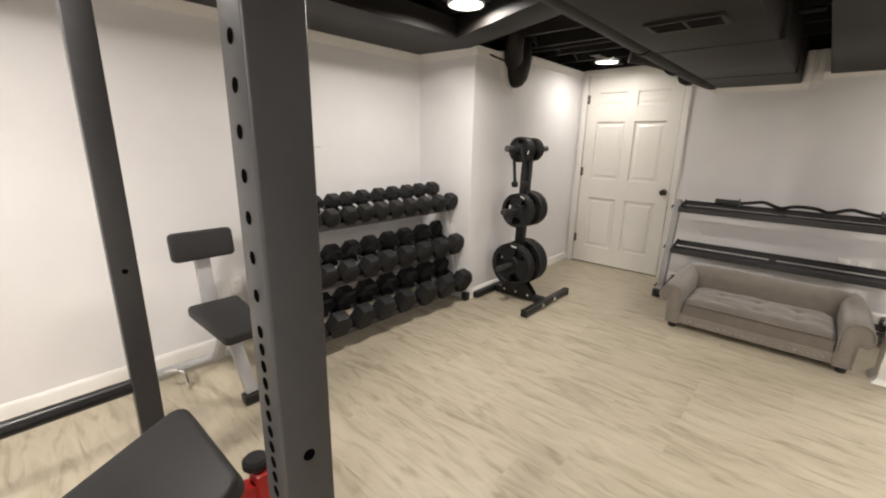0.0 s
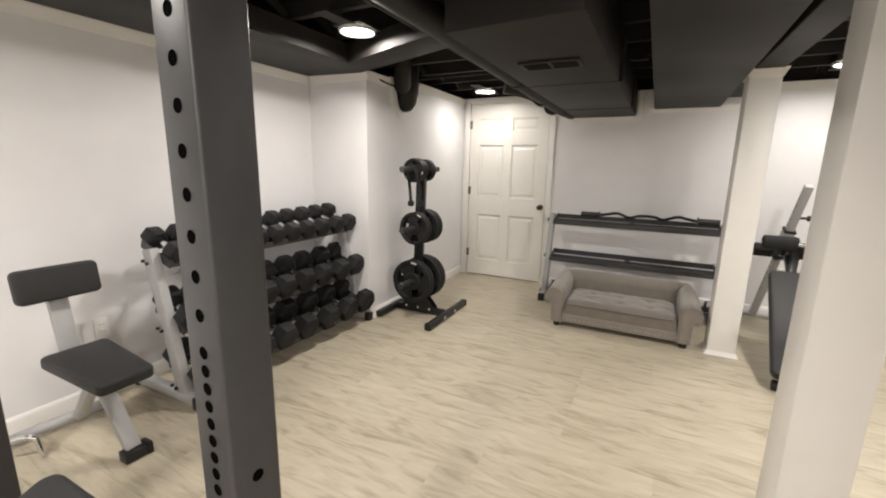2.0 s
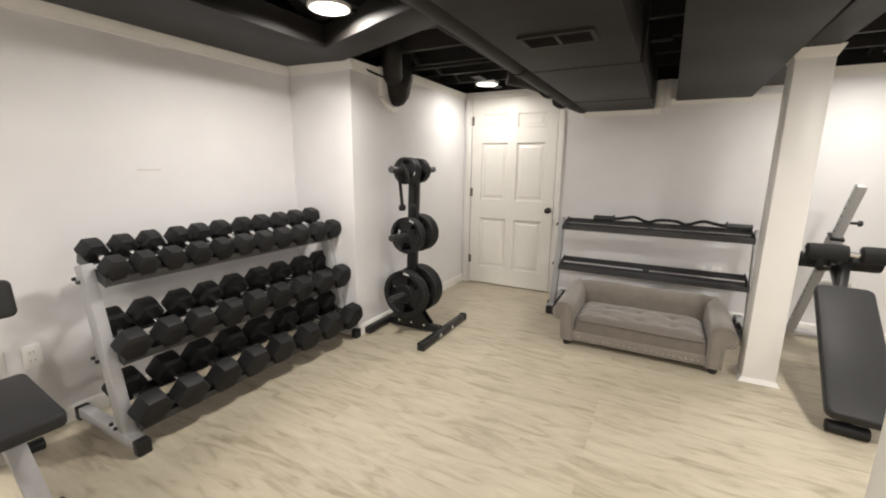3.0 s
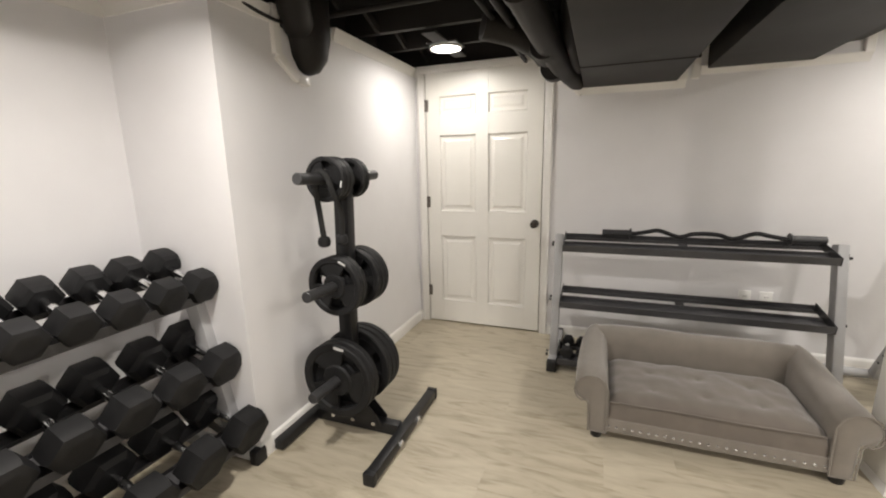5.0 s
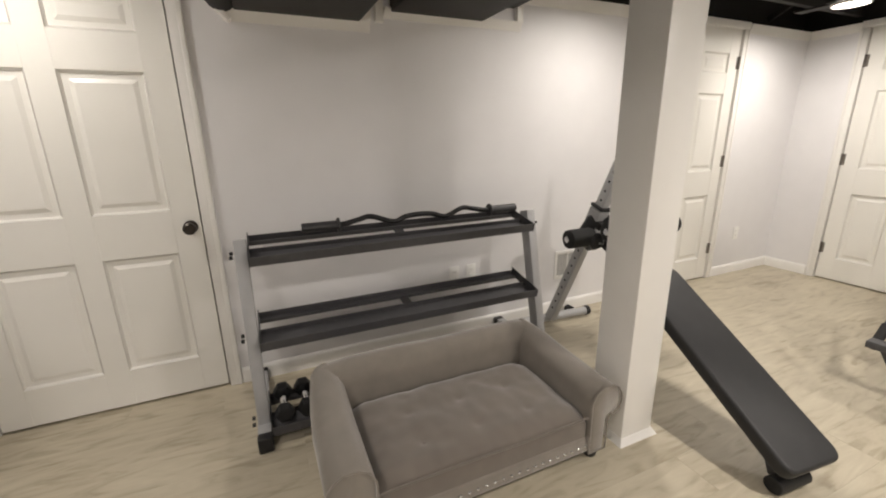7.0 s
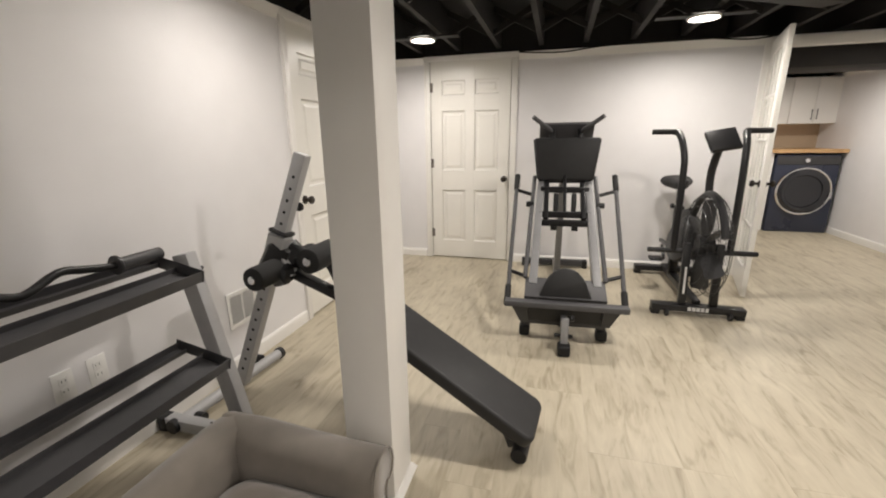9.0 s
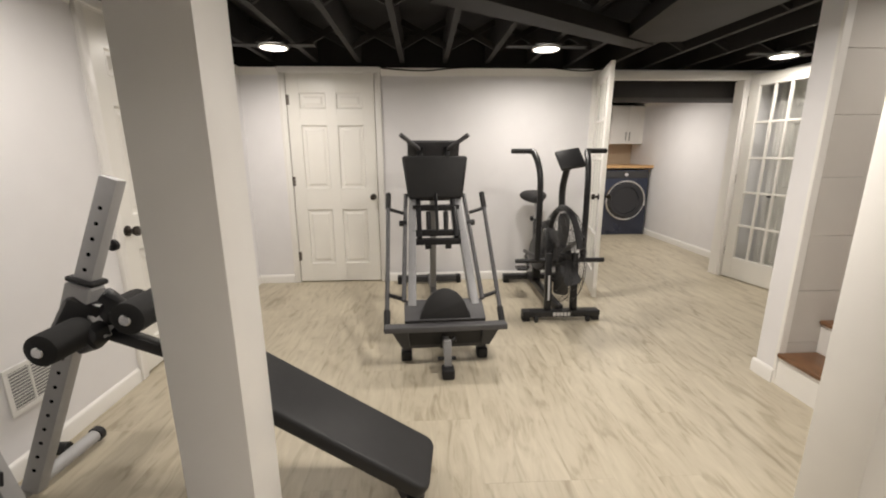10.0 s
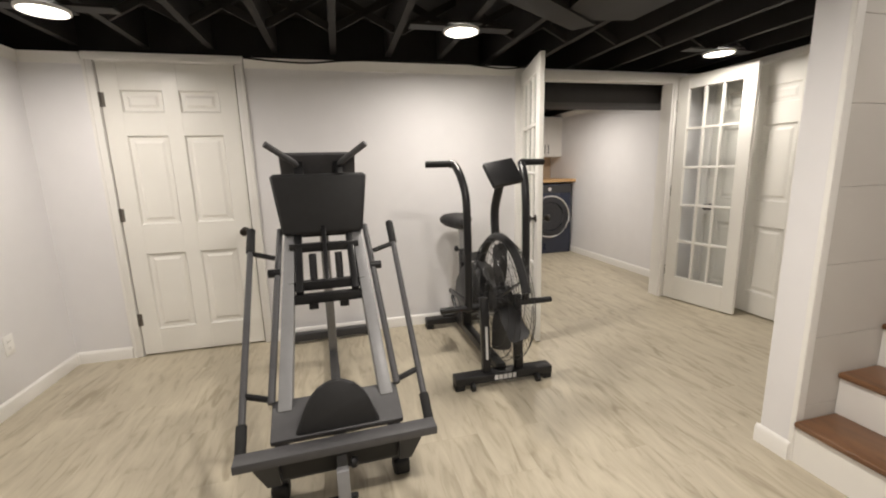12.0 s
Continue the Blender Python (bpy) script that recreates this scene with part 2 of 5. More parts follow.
def add_prism(bm, outline, depth, m=Matrix(), bev=0.0):
    """An outline in the xy plane, raised along z by depth."""
    low = [bm.verts.new((x, y, 0)) for x, y in outline]
    high = [bm.verts.new((x, y, depth)) for x, y in outline]
    k = len(outline)
    faces = [bm.faces.new(low[::-1]), bm.faces.new(high)]
    for i in range(k):
        faces.append(bm.faces.new((low[i], low[(i + 1) % k], high[(i + 1) % k], high[i])))
    v = low + high
    if bev:
        r = bmesh.ops.bevel(bm, geom=list({e for f in faces for e in f.edges}), offset=bev, segments=2, profile=0.5, affect="EDGES")
        v = list({x for f in r["faces"] for x in f.verts} | {x for x in v if x.is_valid})
    bmesh.ops.transform(bm, verts=v, matrix=m)
    return bm


def rounded(w, h, r, n=5):
    """The outline of a w by h rectangle with round corners, centred."""
    out = []
    for cx, cy, a in ((w / 2 - r, h / 2 - r, 0), (-w / 2 + r, h / 2 - r, 90), (-w / 2 + r, -h / 2 + r, 180), (w / 2 - r, -h / 2 + r, 270)):
        out += [(cx + r * math.cos(radians(a + 90 * i / n)), cy + r * math.sin(radians(a + 90 * i / n))) for i in range(n + 1)]
    return out


def B():
    return bmesh.new()


def mesh_of(name, bm, mat, angle=35):
    bmesh.ops.recalc_face_normals(bm, faces=bm.faces)
    me = bpy.data.meshes.new(name)
    bm.to_mesh(me)
    bm.free()
    me.polygons.foreach_set("use_smooth", [True] * len(me.polygons))
    me.set_sharp_from_angle(angle=radians(angle))
    me.materials.append(mat)
    return me


def part(name, bm, mat, parent, label="", angle=35):
    ob = new(name, mesh_of(name, bm, mat, angle) if isinstance(bm, bmesh.types.BMesh) else bm)
    ob.parent = parent
    return tagged(ob, label) if label else ob


def thing(name, m, label, category, group=""):
    ob = new(name)
    ob.matrix_world = m
    ob.empty_display_size = 0.1
    return tagged(ob, label, category, group)


def structure(name, bm, mat, label, category):
    return tagged(new(name, mesh_of(name, bm, mat)), label, category, kind="structure")


# ---- the setting ----
NORTH, EAST, WEST, ALCOVE, SOUTH, TOP, ROOF = 4.99, 3.835, -2.56, -1.965, -1.6, 2.09, 2.40
JOG = 3.09


def wall(name, axis, face, out, a, b, holes=(), z1=TOP, thick=0.12, mat=None, label="light grey painted drywall wall"):
    """A wall whose inner face lies at face, going outwards by thick; a to b along it; holes are (a, b, top)."""
    bm = B()

    def block(u0, u1, z0, z2):
        mid, half = face + out * thick / 2, thick
        c, s = ((u0 + u1) / 2, mid, (z0 + z2) / 2), (u1 - u0, half, z2 - z0)
        if axis == "y":
            c, s = (c[1], c[0], c[2]), (s[1], s[0], s[2])
        add_box(bm, c, s, bev=0)
    u = a
    for h0, h1, top in sorted(holes):
        block(u, h0, 0, z1)
        block(h0, h1, top, z1)
        u = h1
    block(u, b, 0, z1)
    return structure(name, bm, mat or PAINT, label, "wall")


D1 = (-1.872, -0.945)
D2 = (3.745, 4.568)
D3 = (2.015, 2.930)
D4 = (2.86, 3.70)
GAP = 0.03
wall("wall_north", "x", NORTH, 1, ALCOVE, EAST + 0.12, [(D1[0] - GAP, D1[1] + GAP, 2.055), (D3[0] - GAP, D3[1] + GAP, 2.055)])
wall("wall_east", "y", EAST, 1, 0.06, NORTH, [(0.09, 1.56, 2.03), (D2[0] - GAP, D2[1] + GAP, 2.055)])
wall("wall_west", "y", WEST, -1, SOUTH, JOG, z1=2.045)
wall("wall_alcove_face", "x", JOG, 1, WEST - 0.12, ALCOVE, z1=2.045)
wall("wall_alcove_side", "y", ALCOVE, -1, JOG + 0.12, NORTH + 0.12, z1=1.98)
wall("wall_south", "x", SOUTH, -1, WEST - 0.12, 0.82)
wall("wall_closet", "x", -0.25, -1, 1.87, EAST, [(D4[0] - GAP, D4[1] + GAP, 2.055)])
wall("wall_stair_end", "y", 0.70, 1, SOUTH, 1.15, thick=0.10)
wall("wall_laundry_south", "x", -0.335, -1, EAST, 6.97)
wall("wall_laundry_north", "x", 1.95, 1, EAST + 0.12, 6.97)
wall("wall_laundry_back", "y", 6.85, 1, -0.36, 1.95)
wall("wall_laundry_side", "y", EAST, 1, -0.36, 0.06)

# stair wall with its end cap
bm = B()
add_box(bm, (1.795, 0.515, 1.18), (0.13, 1.51, 2.36), bev=0.002)
structure("wall_stair", bm, PAINT, "light grey painted stair wall with square end", "wall")
bm = B()
add_box(bm, (1.726, 1.25, 1.12), (0.022, 0.045, 2.24), bev=0.003)
structure("trim_stair_corner", bm, TRIM, "white painted corner trim beside the stairs", "trim")
wall("wall_stair_back", "x", SOUTH, -1, 0.82, 1.86, z1=ROOF)

# alcove wall: pieces beside and over the notch for the black pipe
bm = B()
add_box(bm, (ALCOVE - 0.06, (JOG + 0.12 + 3.44) / 2, 2.0125), (0.12, 3.44 - JOG - 0.12, 0.065), bev=0)
add_box(bm, (ALCOVE - 0.06, (3.86 + NORTH + 0.12) / 2, 2.035), (0.12, NORTH + 0.12 - 3.86, 0.11), bev=0)
add_box(bm, (ALCOVE - 0.06, 3.33, 1.985), (0.12, 0.2, 0.0098), bev=0)
structure("wall_alcove_head", bm, PAINT, "light grey wall head notched round a black pipe", "wall")

# foundation behind the walls' tops, black, closes the place
bm = B()
for c, s in (((0.6, NORTH + 0.16, 2.25), (6.9, 0.08, 0.4)), ((WEST - 0.16, 1.7, 2.25), (0.08, 6.9, 0.4)), ((0.6, SOUTH - 0.16, 2.25), (6.9, 0.08, 0.4)),
             ((7.01, 0.8, 2.25), (0.08, 3.0, 0.4)), ((5.45, 2.11, 2.25), (3.0, 0.08, 0.4)), ((5.0, -0.52, 2.25), (4.2, 0.08, 0.4)), ((EAST + 0.16, 3.5, 2.25), (0.08, 3.2, 0.4)), ((2.8, -0.41, 2.25), (2.2, 0.08, 0.4)), ((-2.36, 3.95, 2.25), (0.5, 1.6, 0.45)), ((-2.3, 3.15, 2.25), (0.7, 0.08, 0.42)), ((WEST - 0.06, 0.8, 2.20), (0.04, 4.7, 0.33))):
    add_box(bm, c, s, bev=0)
structure("rim_joist", bm, CEIL, "black painted rim boards above the walls", "ceiling")

# ceiling: black boards, joists along x, crossed bridging; one mesh
bm = B()
add_box(bm, (2.2, 1.7, ROOF + 0.02), (10.2, 7.2, 0.04), bev=0)
y = SOUTH + 0.2
while y < NORTH:
    x_end = 6.9 if -0.3 < y < 1.9 else 3.9
    add_box(bm, ((WEST + x_end) / 2 - 0.05, y, 2.265), (x_end - WEST + 0.1, 0.042, 0.23), bev=0)
    x = -1.9
    while x < 3.7:
        for z0, z1 in ((2.17, 2.36), (2.36, 2.17)):
            add_bar(bm, (x, y + 0.02, z0), (x + 0.02, y + 0.386, z1), 0.02, 0.045, bev=0)
        x += 1.05
    y += 0.406
structure("ceiling", bm, CEIL, "open basement ceiling with black painted joists and bridging", "ceiling")

# girder on the posts
bm = B()
add_box(bm, (0.71, 1.7, 2.075), (0.16, 6.5, 0.19), bev=0.004)
structure("girder", bm, DUCT, "black painted girder carried by the posts", "beam")


def six_panel_door(name, m, w, flip=False, knob=True, label="closed white six-panel door with dark knob"):
    """A door of width w at m: x along it from the hinges, its face at y = 0 looking to -y."""
    d = tagged(new(name), label, "door", kind="structure")
    d.matrix_world = m
    fx = (lambda x: w - x) if flip else (lambda x: x)
    rows = ((0.188, 0.748), (0.957, 1.56), (1.716, 1.857))
    st, mid = 0.115, 0.10
    pw = (w - 2 * st - mid) / 2
    cols = (st, st + pw + mid)
    bm = B()
    H = 2.03
    add_box(bm, (w / 2, 0.026, 0.012 + H / 2), (w, 0.022, H), bev=0)
    for x0, x1 in ((0, st), (st + pw, st + pw + mid), (w - st, w)):
        add_box(bm, ((x0 + x1) / 2, 0.009, 0.012 + H / 2), (x1 - x0, 0.018, H), bev=0.002)
    edges = [0.0] + [v for r in rows for v in r] + [H]
    for x0 in cols:
        for z0, z1 in zip(edges[::2], edges[1::2]):
            add_box(bm, (x0 + pw / 2, 0.0095, 0.012 + (z0 + z1) / 2), (pw + 0.004, 0.017, z1 - z0), bev=0.002)
    part("slab", bm, DOOR, d)
    for z0, z1 in rows:
        h = z1 - z0
        bm = B()
        a, b_ = (pw / 2 - 0.002, h / 2 - 0.002), (pw / 2 - 0.03, h / 2 - 0.03)
        rings = []
        for (hx, hz), yy in ((a, 0.002), ((a[0] - 0.007, a[1] - 0.007), 0.013), ((b_[0] - 0.0, b_[1]), 0.013), ((b_[0] - 0.018, b_[1] - 0.018), 0.005)):
            rings.append([bm.verts.new((sx * hx, yy, sz * hz)) for sx, sz in ((-1, -1), (1, -1), (1, 1), (-1, 1))])
        for r0, r1 in zip(rings, rings[1:]):
            for i in range(4):
                bm.faces.new((r0[i], r0[(i + 1) % 4], r1[(i + 1) % 4], r1[i]))
        bm.faces.new(rings[-1])
        me = mesh_of("panel", bm, DOOR, 20)
        for x0 in cols:
            p = part("panel", me, DOOR, d)
            p.location = (x0 + pw / 2, 0, 0.012 + (z0 + z1) / 2)
    # casing and jamb
    cw, g = 0.06, 0.008
    for x0, x1, z0, z1 in ((-g - cw, -g, 0, 2.05), (w + g, w + g + cw, 0, 2.05)):
        bm = B()
        add_box(bm, ((x0 + x1) / 2, -0.008, (z0 + z1) / 2), (x1 - x0, 0.018, z1 - z0), bev=0.004, seg=2)
        add_box(bm, (x0 + (0.012 if x0 < 0 else cw - 0.012), -0.0185, (z0 + z1) / 2), (0.02, 0.008, z1 - z0), bev=0.003)
        part("casing", bm, TRIM, d)
    bm = B()
    add_box(bm, (w / 2, -0.0085, 2.075), (w + 2 * (g + cw), 0.019, 0.05), bev=0.004, seg=2)
    part("casing", bm, TRIM, d)
    bm = B()
    for x0 in (-0.014, w + 0.014):
        add_box(bm, (x0, 0.055, 1.02), (0.014, 0.11, 2.05), bev=0)
    add_box(bm, (w / 2, 0.055, 2.05), (w + 0.05, 0.11, 0.012), bev=0)
    add_box(bm, (w / 2, 0.085, 1.02), (w + 0.05, 0.004, 2.05), bev=0)
    part("jamb", bm, TRIM, d)
    for z in (0.28, 1.042, 1.806):
        bm = B()
        add_rod(bm, (fx(-0.004), -0.006, z - 0.048), (fx(-0.004), -0.006, z + 0.048), 0.007, 10)
        add_box(bm, (fx(0.01), 0.0, z), (0.022, 0.003, 0.09), bev=0.001)
        part("hinge", bm, HINGE, d, "grey metal hinge")
    if knob:
        kx = fx(w - 0.045)
        bm = B()
        add_lathe(bm, [(0.031, 0), (0.031, 0.006), (0.014, 0.012), (0.012, 0.032), (0.022, 0.038), (0.029, 0.05), (0.028, 0.062), (0.018, 0.07)], Matrix.Translation((kx, 0.0, 0.885)) @ pose(0, 0, 0, 90), 20)
        part("door_handle", bm, DARK_METAL, d, "dark bronze knob")
    return d


six_panel_door("door_1", pose(D1[0], NORTH, 0), D1[1] - D1[0])
six_panel_door("door_2", pose(EAST, D2[1], 0, 0, 0, -90), D2[1] - D2[0])
six_panel_door("door_3", pose(D3[0], NORTH, 0), D3[1] - D3[0], flip=True)
six_panel_door("door_4", pose(D4[1], -0.25, 0, 0, 0, 180), D4[1] - D4[0], flip=True, label="closed white six-panel closet door with dark knob")


def baseboard(axis, face, inward, a, b, name="baseboard"):
    """Runs of white baseboard along a wall."""
    bm = B()
    prof = [(0, 0), (0.014, 0), (0.014, 0.066), (0.010, 0.077), (0.004, 0.085), (0, 0.087)]
    if axis == "x":
        m = Matrix(((0, 0, 1, a), (inward, 0, 0, face), (0, 1, 0, 0), (0, 0, 0, 1)))
    else:
        m = Matrix(((inward, 0, 0, face), (0, 0, 1, a), (0, 1, 0, 0), (0, 0, 0, 1)))
    add_prism(bm, prof, b - a, m)
    return structure(name, bm, TRIM, "white painted baseboard along the wall", "baseboard")


C = 0.072
for args in (("x", NORTH, -1, ALCOVE, D1[0] - C), ("x", NORTH, -1, D1[1] + C, D3[0] - C), ("x", NORTH, -1, D3[1] + C, EAST), ("y", EAST, -1, D2[1] + C, NORTH - 0.014), ("y", EAST, -1, 1.64, D2[0] - C),
             ("y", WEST, 1, SOUTH, JOG), ("x", JOG, -1, WEST + 0.014, ALCOVE + 0.014), ("y", ALCOVE, 1, JOG, NORTH - 0.014), ("x", SOUTH, 1, WEST + 0.014, 0.70), ("y", 0.70, -1, SOUTH + 0.014, 1.15),
             ("x", -0.335, 1, EAST + 0.12, 6.85), ("y", 1.86, 1, -0.24, 1.27), ("x", 1.27, 1, 1.724, 1.874), ("x", -0.25, 1, 1.874, D4[0] - C), ("x", -0.25, 1, D4[1] + C, EAST)):
    baseboard(*args)


def crown(axis, face, inward, a, b, z=TOP, h=0.065):
    bm = B()
    prof = [(0, 0), (0.008, 0), (0.012, h * 0.35), (0.024, h * 0.75), (0.026, h), (0, h)]
    if axis == "x":
        m = Matrix(((0, 0, 1, a), (inward, 0, 0, face), (0, 1, 0, z - h), (0, 0, 0, 1)))
    else:
        m = Matrix(((inward, 0, 0, face), (0, 0, 1, a), (0, 1, 0, z - h), (0, 0, 0, 1)))
    add_prism(bm, prof, b - a, m)
    return structure("trim", bm, TRIM, "white painted moulding at the top of the wall", "trim")


DU1, DU2 = (-0.675, -0.105), (0.045, 0.60)
for args in (("x", NORTH, -1, ALCOVE, D1[0] - C), ("x", NORTH, -1, 0.86, D3[0] - C), ("x", NORTH, -1, D3[1] + C, EAST), ("y", EAST, -1, D2[1] + C, NORTH - 0.026), ("y", EAST, -1, 1.64, D2[0] - C),
             ("y", WEST, 1, SOUTH, JOG, 2.045), ("x", JOG, -1, WEST + 0.026, ALCOVE + 0.026, 2.045), ("y", ALCOVE, 1, JOG, 3.40, 2.045), ("y", ALCOVE, 1, 3.89, NORTH - 0.026), ("x", SOUTH, 1, WEST + 0.026, 0.70),
             ("x", -0.25, 1, 1.874, D4[0] - C), ("x", -0.25, 1, D4[1] + C, EAST), ("x", -0.335, 1, EAST + 0.12, 6.85)):
    crown(*args)
# moulding stepping down under the ducts, and round the pipe
crown("x", NORTH, -1, DU1[0] - 0.05, DU1[1] + 0.05, 1.852, 0.05)
crown("x", NORTH, -1, DU2[0] - 0.02, 0.86, 1.924, 0.05)
bm = B()
for x, z0, z1 in ((DU1[1] + 0.035, 1.846, 2.09), (DU2[0] - 0.048, 1.85, 2.09), (0.845, 1.916, 2.09)):
    add_box(bm, (x, NORTH - 0.012, (z0 + z1) / 2), (0.045, 0.024, z1 - z0), bev=0.004)
add_bar(bm, (D1[1] + C + 0.02, NORTH - 0.012, 1.955), (DU1[0] - 0.02, NORTH - 0.012, 1.80), 0.022, 0.06, bev=0.004, up=(0, 1, 0))
structure("trim_ducts", bm, TRIM, "white moulding stepping round the black ducts", "trim")
bm = B()
for p, q in (((ALCOVE + 0.012, 3.43, 2.06), (ALCOVE + 0.012, 3.43, 1.85)), ((ALCOVE + 0.012, 3.43, 1.85), (ALCOVE + 0.012, 3.56, 1.765)), ((ALCOVE + 0.012, 3.56, 1.765), (ALCOVE + 0.012, 3.64, 1.765))):
    add_bar(bm, p, q, 0.045, 0.024, bev=0.004, up=(1, 0, 0))
structure("trim_pipe", bm, TRIM, "white moulding stepping round a black pipe", "trim")

# cased opening to the laundry
bm = B()
for y0, y1, z0, z1 in ((1.56, 1.64, 0, 2.055), (0.03, 0.09, 0, 2.055), (0.03, 1.64, 2.0, 2.075)):
    add_box(bm, (EAST - 0.009, (y0 + y1) / 2, (z0 + z1) / 2), (0.02 if z0 == 0 else 0.024, y1 - y0, z1 - z0), bev=0.004, seg=2)
add_box(bm, (EAST + 0.06, 1.553, 1.0), (0.128, 0.014, 2.0), bev=0)
add_box(bm, (EAST + 0.06, 0.097, 1.0), (0.128, 0.014, 2.0), bev=0)
add_box(bm, (EAST + 0.06, 0.825, 2.018), (0.128, 1.46, 0.014), bev=0)
structure("trim_opening", bm, TRIM, "white painted casing of the wide laundry opening", "trim")


def french_leaf(name, m, w=0.66, sides=(-1, 1)):
    """A fifteen-light leaf: x from its hinges, thickness about y = 0."""
    d = tagged(new(name), "open white french door with fifteen glass panes", "door", kind="structure")
    d.matrix_world = m
    H, st, top, bot = 2.03, 0.10, 0.11, 0.22
    bm = B()
    for c, s in (((st / 2, 0, H / 2), (st, 0.036, H)), ((w - st / 2, 0, H / 2), (st, 0.036, H)), ((w / 2, 0, bot / 2), (w - 2 * st, 0.036, bot)), ((w / 2, 0, H - top / 2), (w - 2 * st, 0.036, top))):
        add_box(bm, (c[0], c[1], c[2] + 0.012), s, bev=0.003)
    part("frame", bm, DOOR, d)
    gw, gh = (w - 2 * st) / 3, (H - top - bot) / 5
    for i in (1, 2):
        bm = B()
        add_box(bm, (st + i * gw, 0, 0.012 + (bot + H - top) / 2), (0.022, 0.028, H - top - bot), bev=0.004)
        part("glazing_bar", bm, DOOR, d)
    for k in range(1, 5):
        bm = B()
        add_box(bm, (w / 2, 0, 0.012 + bot + k * gh), (w - 2 * st, 0.026, 0.022), bev=0.004)
        part("glazing_bar", bm, DOOR, d)
    bm = B()
    add_box(bm, (0, 0, 0), (gw - 0.02, 0.004, gh - 0.02), bev=0)
    me = mesh_of("pane", bm, GLASS)
    for i in range(3):
        for k in range(5):
            p = part("pane", me, GLASS, d)
            p.location = (st + (i + 0.5) * gw, 0, 0.012 + bot + (k + 0.5) * gh)
            p.visible_shadow = False
    for s in sides:
        bm = B()
        add_lathe(bm, [(0.028, 0), (0.028, 0.006), (0.012, 0.012), (0.011, 0.03), (0.022, 0.036), (0.028, 0.05), (0.018, 0.064)], Matrix.Translation((w - 0.05, 0.018 * s, 0.93)) @ pose(0, 0, 0, -90 * s), 18)
        part("door_handle", bm, DARK_METAL, d, "dark bronze knob")
    for z in (0.28, 1.04, 1.80):
        bm = B()
        add_rod(bm, (-0.008, 0.0, z - 0.048), (-0.008, 0.0, z + 0.048), 0.008, 10)
        part("hinge", bm, HINGE, d, "grey metal hinge")
    return d


french_leaf("door_5", pose(EAST - 0.015, 1.575, 0, 0, 0, 166))
french_leaf("door_6", pose(EAST - 0.03, 0.05, 0, 0, 0, 192.4), 0.64, sides=())


def post(name, y0, y1, x0=0.612, x1=0.788):
    bm = B()
    p = tagged(new(name), "square white boxed column with flared base and cap", "column", kind="structure")
    add_box(bm, ((x0 + x1) / 2, (y0 + y1) / 2, 0.99), (x1 - x0, y1 - y0, 1.98), bev=0.004, seg=2)
    part("shaft", bm, TRIM, p)
    for za, zb, e, nm in ((0.0, 0.028, 0.02, "base"), (1.93, 1.985, 0.028, "cap")):
        bm = B()
        rings = []
        for z, o in ((za, e if za == 0 else 0.003), (zb, 0.003 if za == 0 else e)):
            rings.append([bm.verts.new((x, y, z)) for x, y in ((x0 - o, y0 - o), (x1 + o, y0 - o), (x1 + o, y1 + o), (x0 - o, y1 + o))])
        for i in range(4):
            bm.faces.new((rings[0][i], rings[0][(i + 1) % 4], rings[1][(i + 1) % 4], rings[1][i]))
        bm.faces.new(rings[0][::-1]), bm.faces.new(rings[1])
        part(nm, bm, TRIM, p)
    return p


post("column_1", 3.762, 3.942)
post("column_2", 1.865, 2.045, 0.592, 0.770)

# stairs
stairs = tagged(new("stairs"), "white stairs with brown stained wooden treads", "stairs", kind="structure")
for i in range(8):
    y_n, z = 1.285 - 0.215 * i, 0.195 * (i + 1)
    bm = B()
    add_box(bm, (1.258, y_n - 0.13, z - 0.013), (0.915, 0.26, 0.026), bev=0.009, seg=3)
    part("tread", bm, TREAD, stairs, "brown stained wooden tread")
    bm = B()
    add_box(bm, (1.258, y_n - 0.028, z - 0.111), (0.915, 0.018, 0.169), bev=0.001)
    part("riser", bm, TRIM, stairs, "white painted riser")
lap = tagged(new("shiplap_wall"), "off-white shiplap boards lining the stair wall", "panelling", kind="structure")
bm = B()
add_box(bm, (0, 0, 0), (0.012, 2.82, 0.3085), bev=0.0018)
board = mesh_of("board", bm, SHIPLAP)
for k in range(7):
    b_ = part("board", board, SHIPLAP, lap)
    b_.location = (1.7235, -0.17, 0.10 + 0.31 * k)

# ducts and pipes under the ceiling
def duct_run(name, outline, z0, z1, label, mat=None):
    bm = B()
    add_prism(bm, outline, z1 - z0, Matrix.Translation((0, 0, z0)), bev=0.006)
    return structure(name, bm, mat or DUCT, label, "duct")


duct_run("duct_main", [(DU1[0], 1.88), (DU1[1] - 0.03, 1.84), (DU1[1], NORTH), (DU1[0], NORTH)], 1.845, 2.13, "black painted sheet metal trunk duct")
duct_run("duct_second", [(DU2[0] - 0.01, 0.2), (0.50, 0.2), (DU2[1], NORTH), (DU2[0] + 0.015, NORTH)], 1.905, 2.13, "black painted sheet metal trunk duct")
bm = B()
for y in (3.1, 4.3):
    add_box(bm, ((DU1[0] + DU1[1]) / 2, y, 1.9855), (DU1[1] - DU1[0] + 0.006, 0.02, 0.288), bev=0.002)
structure("duct_joint", bm, DUCT, "standing seams on the black duct", "duct")
duct_run("duct_west", [(-2.42, SOUTH), (-1.83, SOUTH), (-1.83, 2.71), (-1.34, 2.51), (-0.95, 2.36), (-0.95, 2.61), (-1.44, 2.80), (-1.93, 2.99), (-2.42, 2.94)], 2.008, 2.13, "black painted flat branch duct with an elbow")
